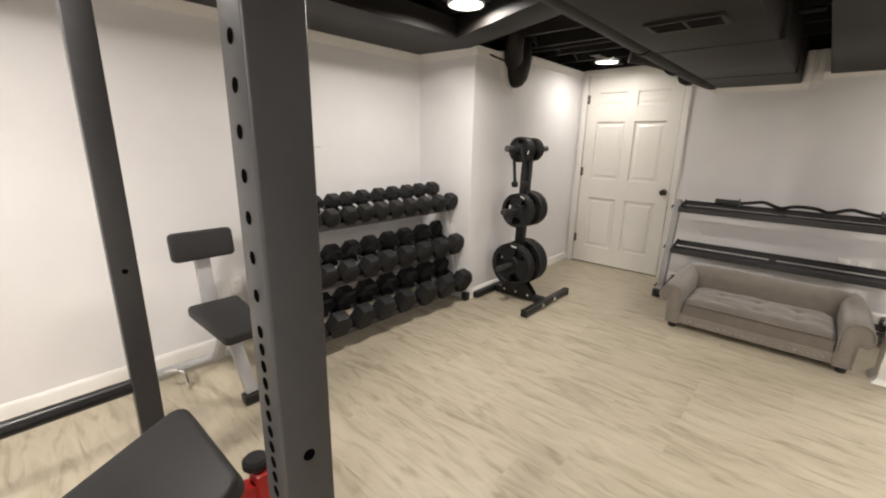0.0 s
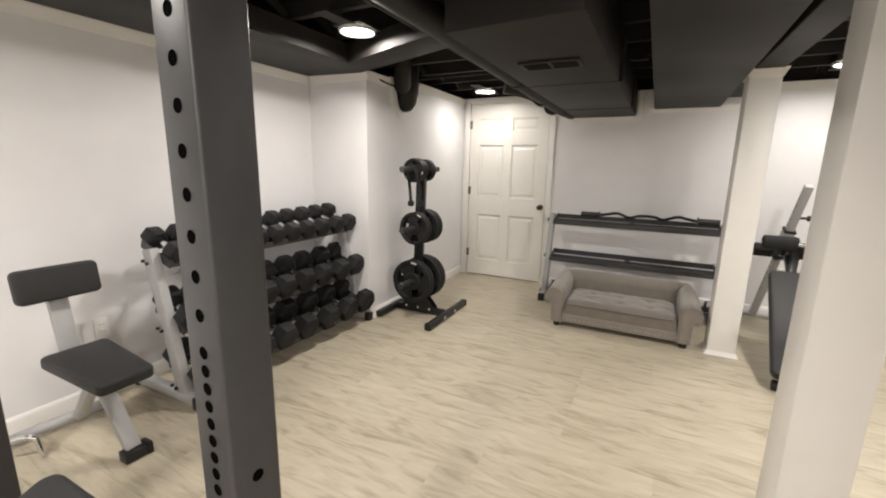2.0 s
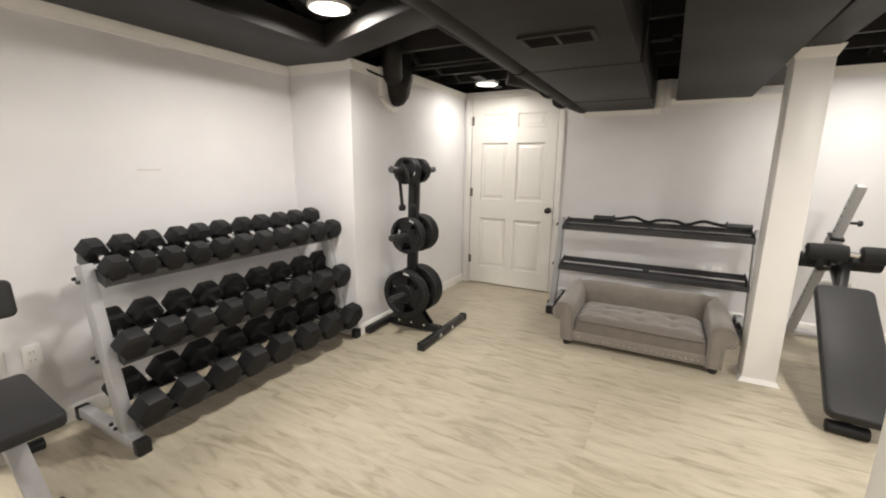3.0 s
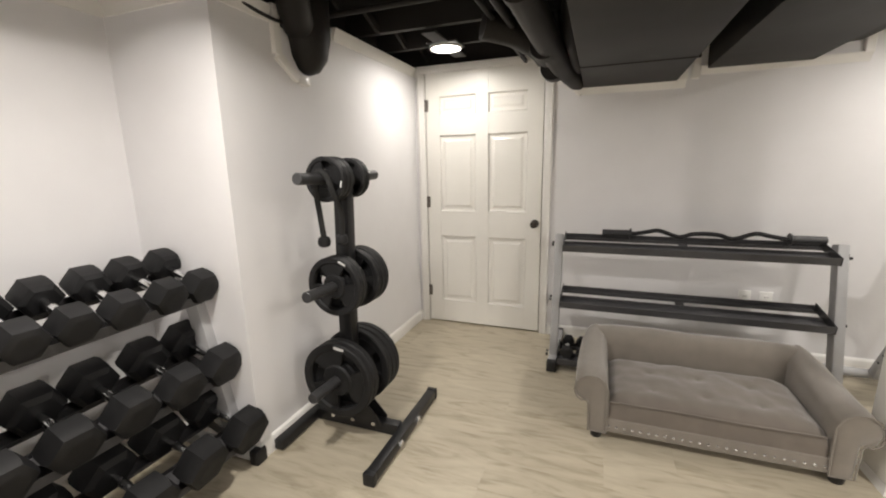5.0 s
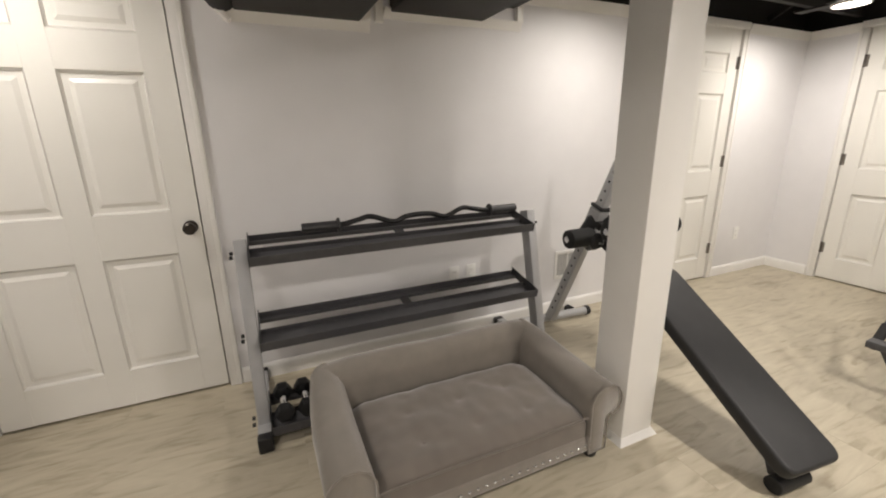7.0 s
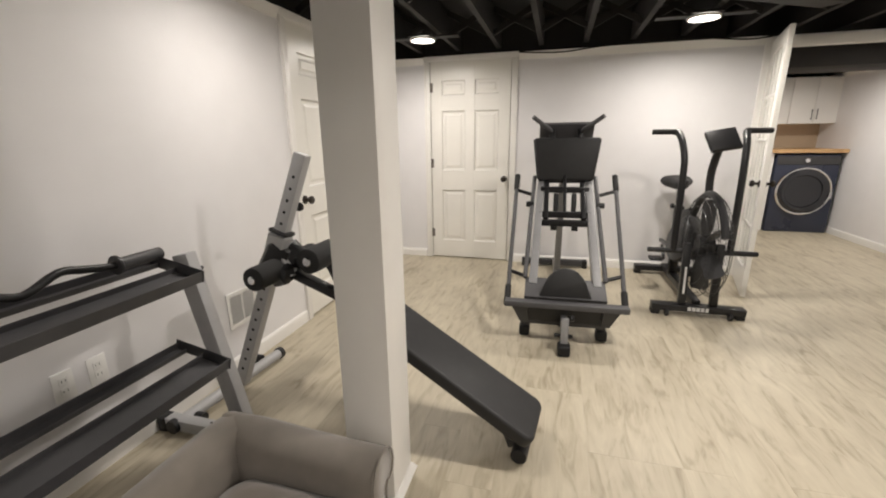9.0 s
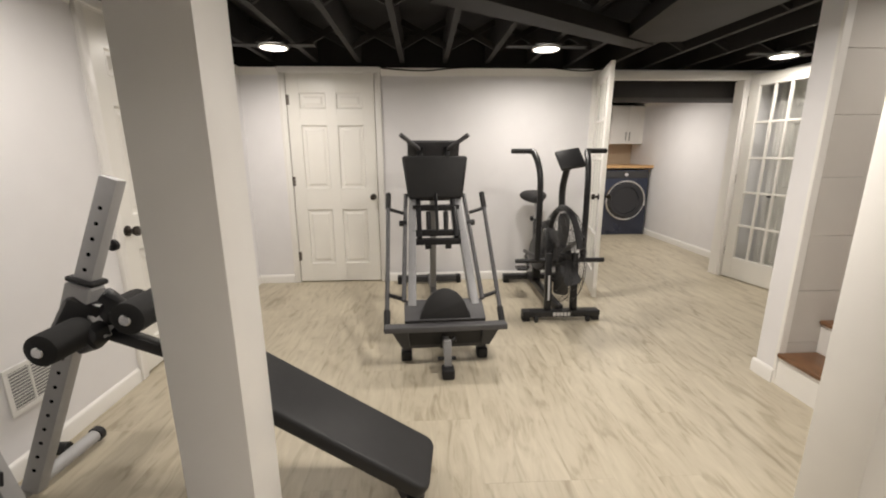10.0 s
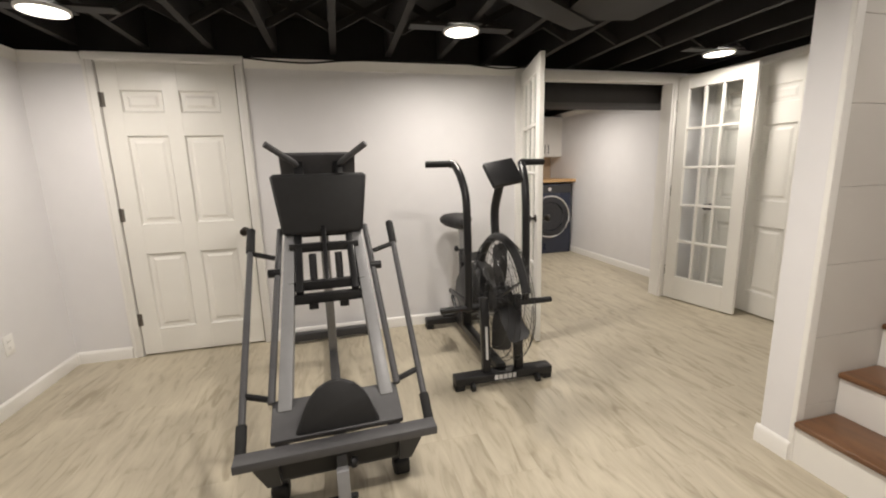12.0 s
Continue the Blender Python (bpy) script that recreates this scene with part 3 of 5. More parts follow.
duct_run("duct_laundry", [(4.05, -0.36), (4.5, -0.36), (4.5, 1.95), (4.05, 1.95)], 1.86, 2.13, "black painted duct in the laundry", CEIL)
bm = B()
add_prism(bm, [(1.70, 3.15), (2.62, 1.72), (2.72, 1.80), (1.85, 3.25)], 0.09, Matrix.Translation((0, 0, 2.02)))
add_prism(bm, [(1.0, 1.45), (2.55, 1.55), (2.62, 1.95), (1.0, 2.15)], 0.09, Matrix.Translation((0, 0, 2.03)))
structure("duct_east", bm, DUCT, "black painted ducts crossing below the joists", "duct")
pipes = ((0.068, [(-0.86, SOUTH, 2.0), (-0.86, 1.5, 2.0), (-0.85, 3.6, 1.97), (-0.80, 4.5, 1.93), (-0.76, 4.75, 1.91), (-0.72, 4.97, 1.90)]),
         (0.018, [(-1.02, SOUTH, 2.03), (-1.02, 2.0, 2.03), (-1.0, 4.2, 2.03), (-0.98, 4.97, 2.03)]),
         (0.014, [(-1.12, SOUTH, 2.06), (-1.1, 3.0, 2.06), (-1.08, 4.97, 2.06)]),
         (0.075, [(-1.15, 4.05, 2.05), (-1.0, 4.15, 2.02), (-0.9, 4.35, 1.99), (-0.88, 4.6, 2.0), (-0.92, 4.8, 2.06)]),
         (0.016, [(-2.5, 3.72, 2.09), (-1.5, 3.75, 2.10), (0.0, 3.72, 2.10)]),
         (0.075, [(-1.80, 3.40, 2.32), (-1.82, 3.40, 2.2), (-1.84, 3.42, 2.1), (-1.89, 3.50, 2.03), (-1.94, 3.58, 2.0)]),
         (0.062, [(-0.60, 3.7, 2.2), (-0.68, 3.95, 2.12), (-0.72, 4.2, 2.03), (-0.72, 4.5, 1.97), (-0.70, 4.7, 1.95)]))
for r, pts in pipes:
    bm = B()
    add_tube(bm, curve_points(pts, 4), r, 18)
    structure("pipe", bm, DUCT, "black painted pipe under the ceiling", "pipe")
bm = B()
add_lathe(bm, [(0.115, 0), (0.125, 0.04), (0.122, 0.30), (0.10, 0.40), (0.06, 0.455), (0.02, 0.47)], Matrix.Translation((-1.955, 3.645, 2.27)) @ pose(0, 0, 0, 180), 22)
structure("pipe_boot", bm, DUCT, "black rounded pipe boot hanging at the wall", "pipe")
bm = B()
add_tube(bm, curve_points([(-1.97, 2.95, 2.07), (-1.96, 3.2, 2.02), (-1.94, 3.42, 1.99), (-1.9, 3.55, 2.0)], 5), 0.008, 8)
structure("wire", bm, DUCT, "thin black wire along the wall head", "cable")
bm = B()
add_tube(bm, curve_points([(3.80, 3.67, 2.085), (3.79, 3.5, 2.07), (3.79, 3.25, 2.062), (3.79, 2.9, 2.09), (3.79, 2.2, 2.10), (3.79, 1.95, 2.082), (3.79, 1.75, 2.068), (3.80, 1.55, 2.09)], 5), 0.006, 8)
structure("wire", bm, DUCT, "thin black cable sagging over the wall moulding", "cable")

bm = B()
for y, z in ((3.4, 1.975), (4.15, 1.948), (4.6, 1.924)):
    add_rod(bm, (-0.852, y, z + 0.002), (-0.846, y + 0.07, z - 0.002), 0.078, 20)
structure("pipe_coupling", bm, DUCT, "black couplings on the fat pipe", "pipe")

# joints below the floor planks
bm = B()
add_box(bm, (2.2, 1.7, -0.03), (10.2, 7.2, 0.04), bev=0)
floor = structure("floor", bm, GROUT, "pale greige wood-look plank floor", "floor")


# ---- ceiling lights ----
def ceiling_light(x, y):
    o = thing("ceiling_light", pose(x, y, 2.092), "lit round white ceiling light on a black mounting bar, some added unseen", "ceiling light", "round ceiling lights")
    bm = B()
    add_ring(bm, [(0.094, -0.006), (0.096, -0.010), (0.102, -0.010), (0.106, -0.006), (0.106, 0.006), (0.076, 0.006), (0.076, 0.004), (0.094, 0.0035)], Matrix(), 36)
    part("rim", bm, WHITE_PLASTIC, o)
    bm = B()
    add_lathe(bm, [(0.02, -0.003), (0.090, -0.001), (0.090, 0.004), (0.02, 0.006)], n=36)
    part("lens", bm, LENS, o, "glowing frosted lens")
    bm = B()
    add_box(bm, (0, 0, 0.016), (0.09, 0.62, 0.012), bev=0.002)
    add_box(bm, (0, 0, 0.020), (0.20, 0.20, 0.014), bev=0.002)
    part("mounting_bar", bm, DUCT, o, "black painted mounting bar")
    return o


# The added unseen lamps get the same fixture as the rest.
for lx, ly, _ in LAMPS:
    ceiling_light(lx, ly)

# register in the trunk duct
vent = thing("ceiling_vent", pose(-0.395, 2.52, 1.845), "black painted air register in the trunk duct", "vent")
bm = B()
for c, s in (((0, -0.075, 0), (0.30, 0.02, 0.012)), ((0, 0.075, 0), (0.30, 0.02, 0.012)), ((-0.14, 0, 0), (0.02, 0.13, 0.012)), ((0.14, 0, 0), (0.02, 0.13, 0.012)), ((0, 0, 0), (0.014, 0.13, 0.012))):
    add_box(bm, (c[0], c[1], -0.006), s, bev=0.002)
part("frame", bm, DUCT, vent)
bm = B()
add_box(bm, (0, 0, -0.001), (0.27, 0.14, 0.003), bev=0)
part("backing", bm, CEIL, vent)
for i in range(7):
    bm = B()
    add_box(bm, (0, -0.054 + 0.018 * i, -0.006), (0.262, 0.010, 0.002), (35, 0, 0), bev=0)
    part("slat", bm, DUCT, vent)


# ---- wall plates and registers ----
def wall_plate(m, kind="outlet", label="white electrical outlet plate on the wall"):
    """A plate looking to -y."""
    o = thing("wall_" + kind, m, label, kind)
    bm = B()
    add_box(bm, (0, -0.003, 0), (0.072, 0.006, 0.115), bev=0.003, seg=2)
    part("plate", bm, WHITE_PLASTIC, o)
    for z in (-0.02, 0.02):
        bm = B()
        add_box(bm, (0, -0.0065, z), (0.032, 0.003, 0.028), bev=0.001)
        part("socket", bm, WHITE_PLASTIC, o)
        bm = B()
        for x in (-0.007, 0.007):
            add_box(bm, (x, -0.008, z), (0.002, 0.001, 0.009), bev=0)
        part("slot", bm, PLASTIC, o, "dark slots")
    return o


wall_plate(pose(0.414, NORTH, 0.42))
wall_plate(pose(0.535, NORTH, 0.42))
wall_plate(pose(3.286, NORTH, 0.38))
wall_plate(pose(WEST, 1.405, 0.405, 0, 0, 90))
wall_plate(pose(WEST, 1.275, 0.405, 0, 0, 90))

reg = thing("wall_register", pose(1.335, NORTH, 0.365), "white louvred return air grille low on the wall", "vent")
bm = B()
for c, s in (((0, 0, 0.094), (0.23, 0.008, 0.022)), ((0, 0, -0.094), (0.23, 0.008, 0.022)), ((-0.104, 0, 0), (0.022, 0.008, 0.166)), ((0.104, 0, 0), (0.022, 0.008, 0.166)), ((0, 0, 0), (0.012, 0.007, 0.166))):
    add_box(bm, (c[0], -0.004, c[2]), s, bev=0.002)
part("frame", bm, WHITE_PLASTIC, reg)
# flat sheet whose grey is the shade seen between the louvres
bm = B()
add_box(bm, (0, -0.001, 0), (0.21, 0.0016, 0.17), bev=0)
part("backing", bm, STEEL_MID, reg, "mid-grey sheet painting the shade behind the louvres")
bm = B()
add_box(bm, (0, 0, 0), (0.19, 0.0016, 0.011), (40, 0, 0), bev=0)
slat = mesh_of("slat", bm, WHITE_PLASTIC)
for i in range(12):
    p = part("slat", slat, WHITE_PLASTIC, reg)
    p.location = (0, -0.006, -0.077 + 0.014 * i)
# thin horizontal scuff on the west wall, a patched seam
bm = B()
add_box(bm, (WEST + 0.0006, 2.03, 1.285), (0.001, 0.13, 0.0025), bev=0)
structure("wall_scratch", bm, GROUT, "thin grey scratch line on the painted wall", "scratch")


# ---- dumbbells ----
def dumbbell(r, head, grip, label):
    """A hex dumbbell along y, resting with a flat side down at z = 0."""
    o = thing("dumbbell", Matrix(), label, "dumbbell", "hex dumbbells on the racks")
    ap = r * 0.866
    for s in (-1, 1):
        bm = B()
        c = 0.14 * r
        y0, y1 = s * grip / 2, s * (grip / 2 + head)
        lo, hi = (y0, y1)
        prof = [(r * 0.72, 0), (r - c * 0.3, c * 1.1), (r, head * 0.35), (r, head * 0.7), (r - c * 0.6, head - c * 0.9), (r * 0.66, head - c * 0.1), (r * 0.60, head), (r * 0.3, head * 0.985)]
        add_lathe(bm, prof, Matrix.Translation((0, lo, ap)) @ pose(0, 0, 0, -90 * s) @ pose(0, 0, 0, 0, 0, 0), 6, math.radians(0))
        bmesh.ops.bevel(bm, geom=[e for e in bm.edges if e.calc_face_angle(0) > 0.6 and e.calc_length() > 0.3 * head], offset=0.06 * r, segments=2, profile=0.6, affect="EDGES")
        part("head", bm, RUBBER, o, angle=28)
    bm = B()
    n = grip / 2 + 0.004
    add_lathe(bm, [(0.0125, -n), (0.0125, -n + 0.015), (0.0150, -n * 0.35), (0.0158, 0), (0.0150, n * 0.35), (0.0125, n - 0.015), (0.0125, n)], Matrix.Translation((0, 0, ap)) @ pose(0, 0, 0, -90), 16)
    part("handle", bm, CHROME, o, "knurled chrome handle")
    return o


TRAYS = ((0.20, 0.765), (0.14, 0.395), (0.07, 0.075))


def tier_rack(m, length, label, tilts, trays=TRAYS):
    """A three-tier rack: x along it from 0 to length, front at y = 0, its back towards +y."""
    o = thing("dumbbell_rack", m, label, "rack")
    for x in (0.0, length):
        bm = B()
        add_bar(bm, (x, 0.03, 0.045), (x, 0.56, 0.045), 0.055, 0.055, bev=0.005)
        part("foot", bm, STEEL_SILVER, o)
        for y in (0.01, 0.58):
            bm = B()
            add_box(bm, (x, y, 0.036), (0.062, 0.05, 0.072), bev=0.008, seg=2)
            part("foot_cap", bm, PLASTIC, o, "black plastic end cap")
        bm = B()
        add_bar(bm, (x, 0.125, 0.06), (x, 0.305, 0.865), 0.05, 0.075, bev=0.005, up=(0, 1, 0))
        part("upright", bm, STEEL_SILVER, o)
        for y, z in trays:
            bm = B()
            for k in (0, 1):
                px = x + (-0.034 if x == 0 else 0.034)
                add_rod(bm, (px, y + 0.075 + 0.035 * k, z + 0.03 + 0.01 * k), (px + (-0.014 if x == 0 else 0.014), y + 0.075 + 0.035 * k, z + 0.03 + 0.01 * k), 0.009, 6, 0.001)
            part("bolt", bm, PLASTIC, o, "black bolt heads")
    for (y, z), tilt in zip(trays, tilts):
        c, s = math.cos(radians(tilt)), math.sin(radians(tilt))
        mm = Matrix.Translation((0, y, z)) @ pose(0, 0, 0, tilt)
        L = length - 0.054
        x0 = length / 2
        for nm, out in (("front_rail", [(0, 0), (0.13, 0), (0.13, 0.024), (0.126, 0.024), (0.126, 0.004), (0.004, 0.004), (0.004, 0.044), (0, 0.044)]),
                        ("rear_rail", [(0.2105, 0), (0.2595, 0), (0.2595, 0.032), (0.2555, 0.032), (0.2555, 0.004), (0.2145, 0.004), (0.2145, 0.02), (0.2105, 0.02)])):
            bm = B()
            add_prism(bm, out, L, mm @ Matrix(((0, 0, 1, x0 - L / 2), (1, 0, 0, 0), (0, 1, 0, 0), (0, 0, 0, 1))))
            part(nm, bm, STEEL_TRAY, o, "dark grey steel tray rail")
        bm = B()
        add_box(bm, (x0, 0.17, 0.006), (0.05, 0.09, 0.006), bev=0.001)
        bmesh.ops.transform(bm, verts=bm.verts[:], matrix=mm)
        part("tie_plate", bm, STEEL_GREY, o)
        for x in (0.0298, length - 0.0298):
            bm = B()
            add_box(bm, (x, 0.13, 0.022), (0.005, 0.27, 0.05), bev=0.002)
            bmesh.ops.transform(bm, verts=bm.verts[:], matrix=mm)
            part("bracket", bm, STEEL_GREY, o, "dark grey end bracket")
    return o


WR = pose(-1.955, 1.55, 0, 0, 0, 90)
tier_rack(WR, 1.52, "silver three-tier rack full of black hex dumbbells", (20, 20, 20))
rng = random.Random(11)
for (ty, tz), n, r0, r1 in zip(TRAYS, (11, 9, 8), (0.061, 0.078, 0.089), (0.074, 0.092, 0.103)):
    sample = None
    for i in range(n):
        k = i / (n - 1)
        r = r0 + (r1 - r0) * k
        sc = r / r0
        x = 0.075 + 1.41 * (0.90 * k + 0.10 * k * k) + rng.uniform(-0.004, 0.004)
        y = ty + 0.115 + rng.uniform(-0.008, 0.008)
        z = tz + 0.115 * math.tan(radians(20)) + 0.022
        m = WR @ pose(x, y, z, 20, 0, rng.uniform(-3, 3))
        if sample is None:
            sample = dumbbell(r0, 0.062 + 0.75 * (r0 - 0.03), 0.105, "black rubber hex dumbbell with chrome handle on the rack")
            sample.matrix_world = m @ Matrix.Diagonal((sc, sc, sc, 1))
        else:
            c = copy_thing(sample, m)
            c.scale = (sc, sc, sc)

NR = pose(-0.775, 4.37, 0)
tier_rack(NR, 1.51, "silver three-tier rack with empty dark trays behind the pet sofa", (12, 12, 5), ((0.20, 0.765), (0.14, 0.395), (0.03, 0.04)))
first = dumbbell(0.042, 0.055, 0.10, "small black hex dumbbell on the lowest tray")
first.matrix_world = NR @ pose(0.09, 0.145, 0.092, 5)
copy_thing(first, NR @ pose(0.185, 0.145, 0.092, 5, 0, 2))
copy_thing(first, NR @ pose(0.28, 0.145, 0.092, 5, 0, -2))

# curl bar on the top tray
bar = thing("curl_bar", pose(0.1, 4.755, 0.872), "black and chrome EZ curl bar lying on the rack", "barbell")
bm = B()
pts = [(-0.45, 0, 0.0), (-0.40, 0, 0.0), (-0.33, 0, 0.012), (-0.26, 0, 0.022), (-0.15, 0, -0.012), (-0.08, 0, 0.006), (0.0, 0, 0.012), (0.08, 0, 0.006), (0.15, 0, -0.012), (0.26, 0, 0.022), (0.33, 0, 0.012), (0.40, 0, 0.0), (0.45, 0, 0.0)]
add_tube(bm, curve_points([(x, z * 0.6, z + 0.002) for x, _, z in pts], 4), 0.0135, 12)
part("shaft", bm, STEEL_BLACK, bar)
for s in (-1, 1):
    bm = B()
    add_rod(bm, (s * 0.43, 0, 0.0), (s * 0.605, 0, 0.0), 0.0235, 20)
    add_rod(bm, (s * 0.425, 0, 0.0), (s * 0.437, 0, 0.0), 0.036, 20)
    part("sleeve", bm, STEEL_GREY, bar, "dark steel sleeve")


# ---- pet sofa ----
def soft_block(bm, c, s, r, rot=(0, 0, 0)):
    return add_box(bm, c, s, rot, bev=r, seg=4)


sofa = thing("pet_sofa", pose(-0.02, 3.745, 0), "taupe velvet pet sofa with rolled arms and tufted cushion", "pet bed")
SW, SD = 1.02, 0.60
bm = B()
soft_block(bm, (0, 0.03, 0.0825), (0.90, 0.05, 0.075), 0.012)
soft_block(bm, (0, SD / 2, 0.08), (0.95, SD - 0.06, 0.06), 0.01)
part("seat_frame", bm, VELVET, sofa)
for s in (-1, 1):
    bm = B()
    # arm: upright panel with an outward scroll, running front to back and rising to the rear
    prof = [(0.43, 0.045), (0.515, 0.045), (0.52, 0.19), (0.533, 0.205), (0.55, 0.20), (0.573, 0.215), (0.585, 0.25), (0.58, 0.285), (0.56, 0.315), (0.53, 0.332), (0.485, 0.332), (0.45, 0.312), (0.43, 0.27)]
    rings = []
    for yy, lift, pull in ((0.0, 0.0, 0.012), (0.012, 0.0, 0.0), (0.15, 0.004, 0), (0.30, 0.012, 0), (0.45, 0.035, -0.01), (SD - 0.02, 0.05, -0.03)):
        rings.append([bm.verts.new((s * (x + (pull if x < 0.5 else -pull) * (1 if yy < 0.1 else 0) - (0.0 if x < 0.52 else -pull if yy > 0.1 else 0)), yy, z + (lift if z > 0.25 else 0))) for x, z in prof])
    k = len(prof)
    for a, b_ in zip(rings, rings[1:]):
        for i in range(k):
            bm.faces.new((a[i], a[(i + 1) % k], b_[(i + 1) % k], b_[i]))
    bm.faces.new(rings[0]), bm.faces.new(rings[-1])
    part("arm", bm, VELVET, sofa, angle=60)
    bm = B()
    add_tube(bm, [(s * x, -0.003, z) for x, z in prof] + [(s * prof[0][0], -0.003, prof[0][1])], 0.004, 6)
    part("piping", bm, VELVET, sofa)
bm = B()
prof = [(SD - 0.10, 0.05), (SD, 0.05), (SD + 0.005, 0.28), (SD + 0.02, 0.31), (SD + 0.015, 0.355), (SD - 0.02, 0.388), (SD - 0.06, 0.39), (SD - 0.10, 0.365), (SD - 0.11, 0.30)]
rings = [[bm.verts.new((x, y, z + dz)) for y, z in prof] for x, dz in ((-0.50, -0.012), (-0.40, 0.0), (-0.2, 0.004), (0.0, -0.004), (0.2, -0.002), (0.40, 0.0), (0.50, -0.012))]
k = len(prof)
for a, b_ in zip(rings, rings[1:]):
    for i in range(k):
        bm.faces.new((a[i], a[(i + 1) % k], b_[(i + 1) % k], b_[i]))
bm.faces.new(rings[0]), bm.faces.new(rings[-1])
part("backrest", bm, VELVET, sofa, angle=60)
# cushion with sunk buttons
bm = B()
cw, cd, nx, ny = 0.845, 0.475, 72, 44
tufts = [(-0.22, 0.12), (0.0, 0.12), (0.22, 0.12), (-0.22, 0.29), (0.0, 0.29), (0.22, 0.29)]
grid = []
for j in range(ny + 1):
    row = []
    for i in range(nx + 1):
        x, y = cw * (i / nx - 0.5), cd * j / ny
        e = min(i, nx - i) / 7, min(j, ny - j) / 7
        drop = sum(0.030 * max(0, 1 - min(1, q)) ** 2 for q in e)
        dent = sum(0.015 * math.exp(-math.hypot(x - tx, y - ty) / 0.024) for tx, ty in tufts)
        puff = 0.012 * math.sin(math.pi * i / nx) * math.sin(math.pi * j / ny) + 0.006 * noise.noise((x * 9, y * 9, 2)) + 0.004 * noise.noise((x * 22, y * 16, 5))
        row.append(bm.verts.new((x, 0.012 + y, 0.238 + puff - drop - dent)))
    grid.append(row)
for j in range(ny):
    for i in range(nx):
        bm.faces.new((grid[j][i], grid[j][i + 1], grid[j + 1][i + 1], grid[j + 1][i]))
ring = grid[0] + [r[-1] for r in grid[1:]] + grid[-1][-2::-1] + [r[0] for r in grid[-2:0:-1]]
low = [bm.verts.new((v.co.x, v.co.y, 0.112)) for v in ring]
for i in range(len(ring)):
    bm.faces.new((ring[i], low[i], low[(i + 1) % len(ring)], ring[(i + 1) % len(ring)]))
cush = part("cushion", bm, CUSHION, sofa, "brown-grey tufted velvet cushion", angle=70)
for tx, ty in tufts:
    bm = B()
    add_lathe(bm, [(0.004, -0.004), (0.008, -0.001), (0.006, 0.003), (0.003, 0.004)], Matrix.Translation((tx, 0.012 + ty, 0.231)), 12)
    part("button", bm, CUSHION, cush)
bm = B()
add_tube(bm, [(-cw / 2, 0.006, 0.210), (-0.15, 0.005, 0.213), (0.12, 0.004, 0.209), (cw / 2, 0.006, 0.211)], 0.004, 6)
part("piping", bm, CUSHION, cush)
bm = B()
add_lathe(bm, [(0.007, 0), (0.0065, 0.002), (0.004, 0.0045), (0.001, 0.0055)], pose(0, 0, 0, 90), 10)
stud = mesh_of("nailhead", bm, CHROME)
for i in range(25):
    p = part("nailhead", stud, CHROME, sofa)
    p.location = (-0.42 + 0.035 * i, 0.005, 0.078)
for x in (-0.475, 0.475):
    for y in (0.035, 0.56):
        bm = B()
        add_lathe(bm, [(0.022, 0), (0.026, 0.004), (0.034, 0.05), (0.034, 0.055)], Matrix.Translation((x, y, 0)), 14)
        part("foot", bm, PLASTIC, sofa, "black wooden foot")


# ---- weight plates and plate tree ----
def weight_plate(r, t, label):
    """A grip plate along y, its bore at the origin; with three grip openings and a raised rim."""
    o = thing("weight_plate", Matrix(), label, "weight plate", "plates on the storage tree")
    m = pose(0, 0, 0, 90)
    bm = B()
    n, gap = 60, 0.30
    stations = ((0.026, 0.44), (0.030, 0.46), (r * 0.38, 0.46), (r * 0.42, 0.24), (r * 0.78, 0.24), (r * 0.82, 0.46), (r - 0.006, 0.5), (r, 0.36))
    top, low = [[[bm.verts.new(m @ Vector((q * math.cos(2 * math.pi * i / n), q * math.sin(2 * math.pi * i / n), s * h * t))) for i in range(n)] for q, h in stations] for s in (1, -1)]

    def is_open(j, i):
        return j == 3 and gap < ((i + 0.5) / n * 3) % 1.0 < 1 - gap
    for j in range(len(stations) - 1):
        for i in range(n):
            k = (i + 1) % n
            if is_open(j, i):
                if not is_open(j, i - 1):
                    bm.faces.new((top[j][i], top[j + 1][i], low[j + 1][i], low[j][i]))
                if not is_open(j, k):
                    bm.faces.new((top[j][k], low[j][k], low[j + 1][k], top[j + 1][k]))
                bm.faces.new((top[j][i], low[j][i], low[j][k], top[j][k]))
                bm.faces.new((top[j + 1][i], top[j + 1][k], low[j + 1][k], low[j + 1][i]))
                continue
            bm.faces.new((top[j][i], top[j + 1][i], top[j + 1][k], top[j][k]))
            bm.faces.new((low[j][i], low[j][k], low[j + 1][k], low[j + 1][i]))
    for i in range(n):
        k = (i + 1) % n
        bm.faces.new((top[-1][i], low[-1][i], low[-1][k], top[-1][k]))
        bm.faces.new((top[0][i], top[0][k], low[0][k], low[0][i]))
    part("disc", bm, RUBBER, o, angle=40)
    for s in (-1, 1):
        bm = B()
        add_box(bm, (r * 0.0, s * (t / 2 + 0.0008), r * 0.90), (r * 0.28, 0.0016, r * 0.07), bev=0)
        part("marking", bm, PALE_LABEL, o, "pale raised weight marking")
    return o


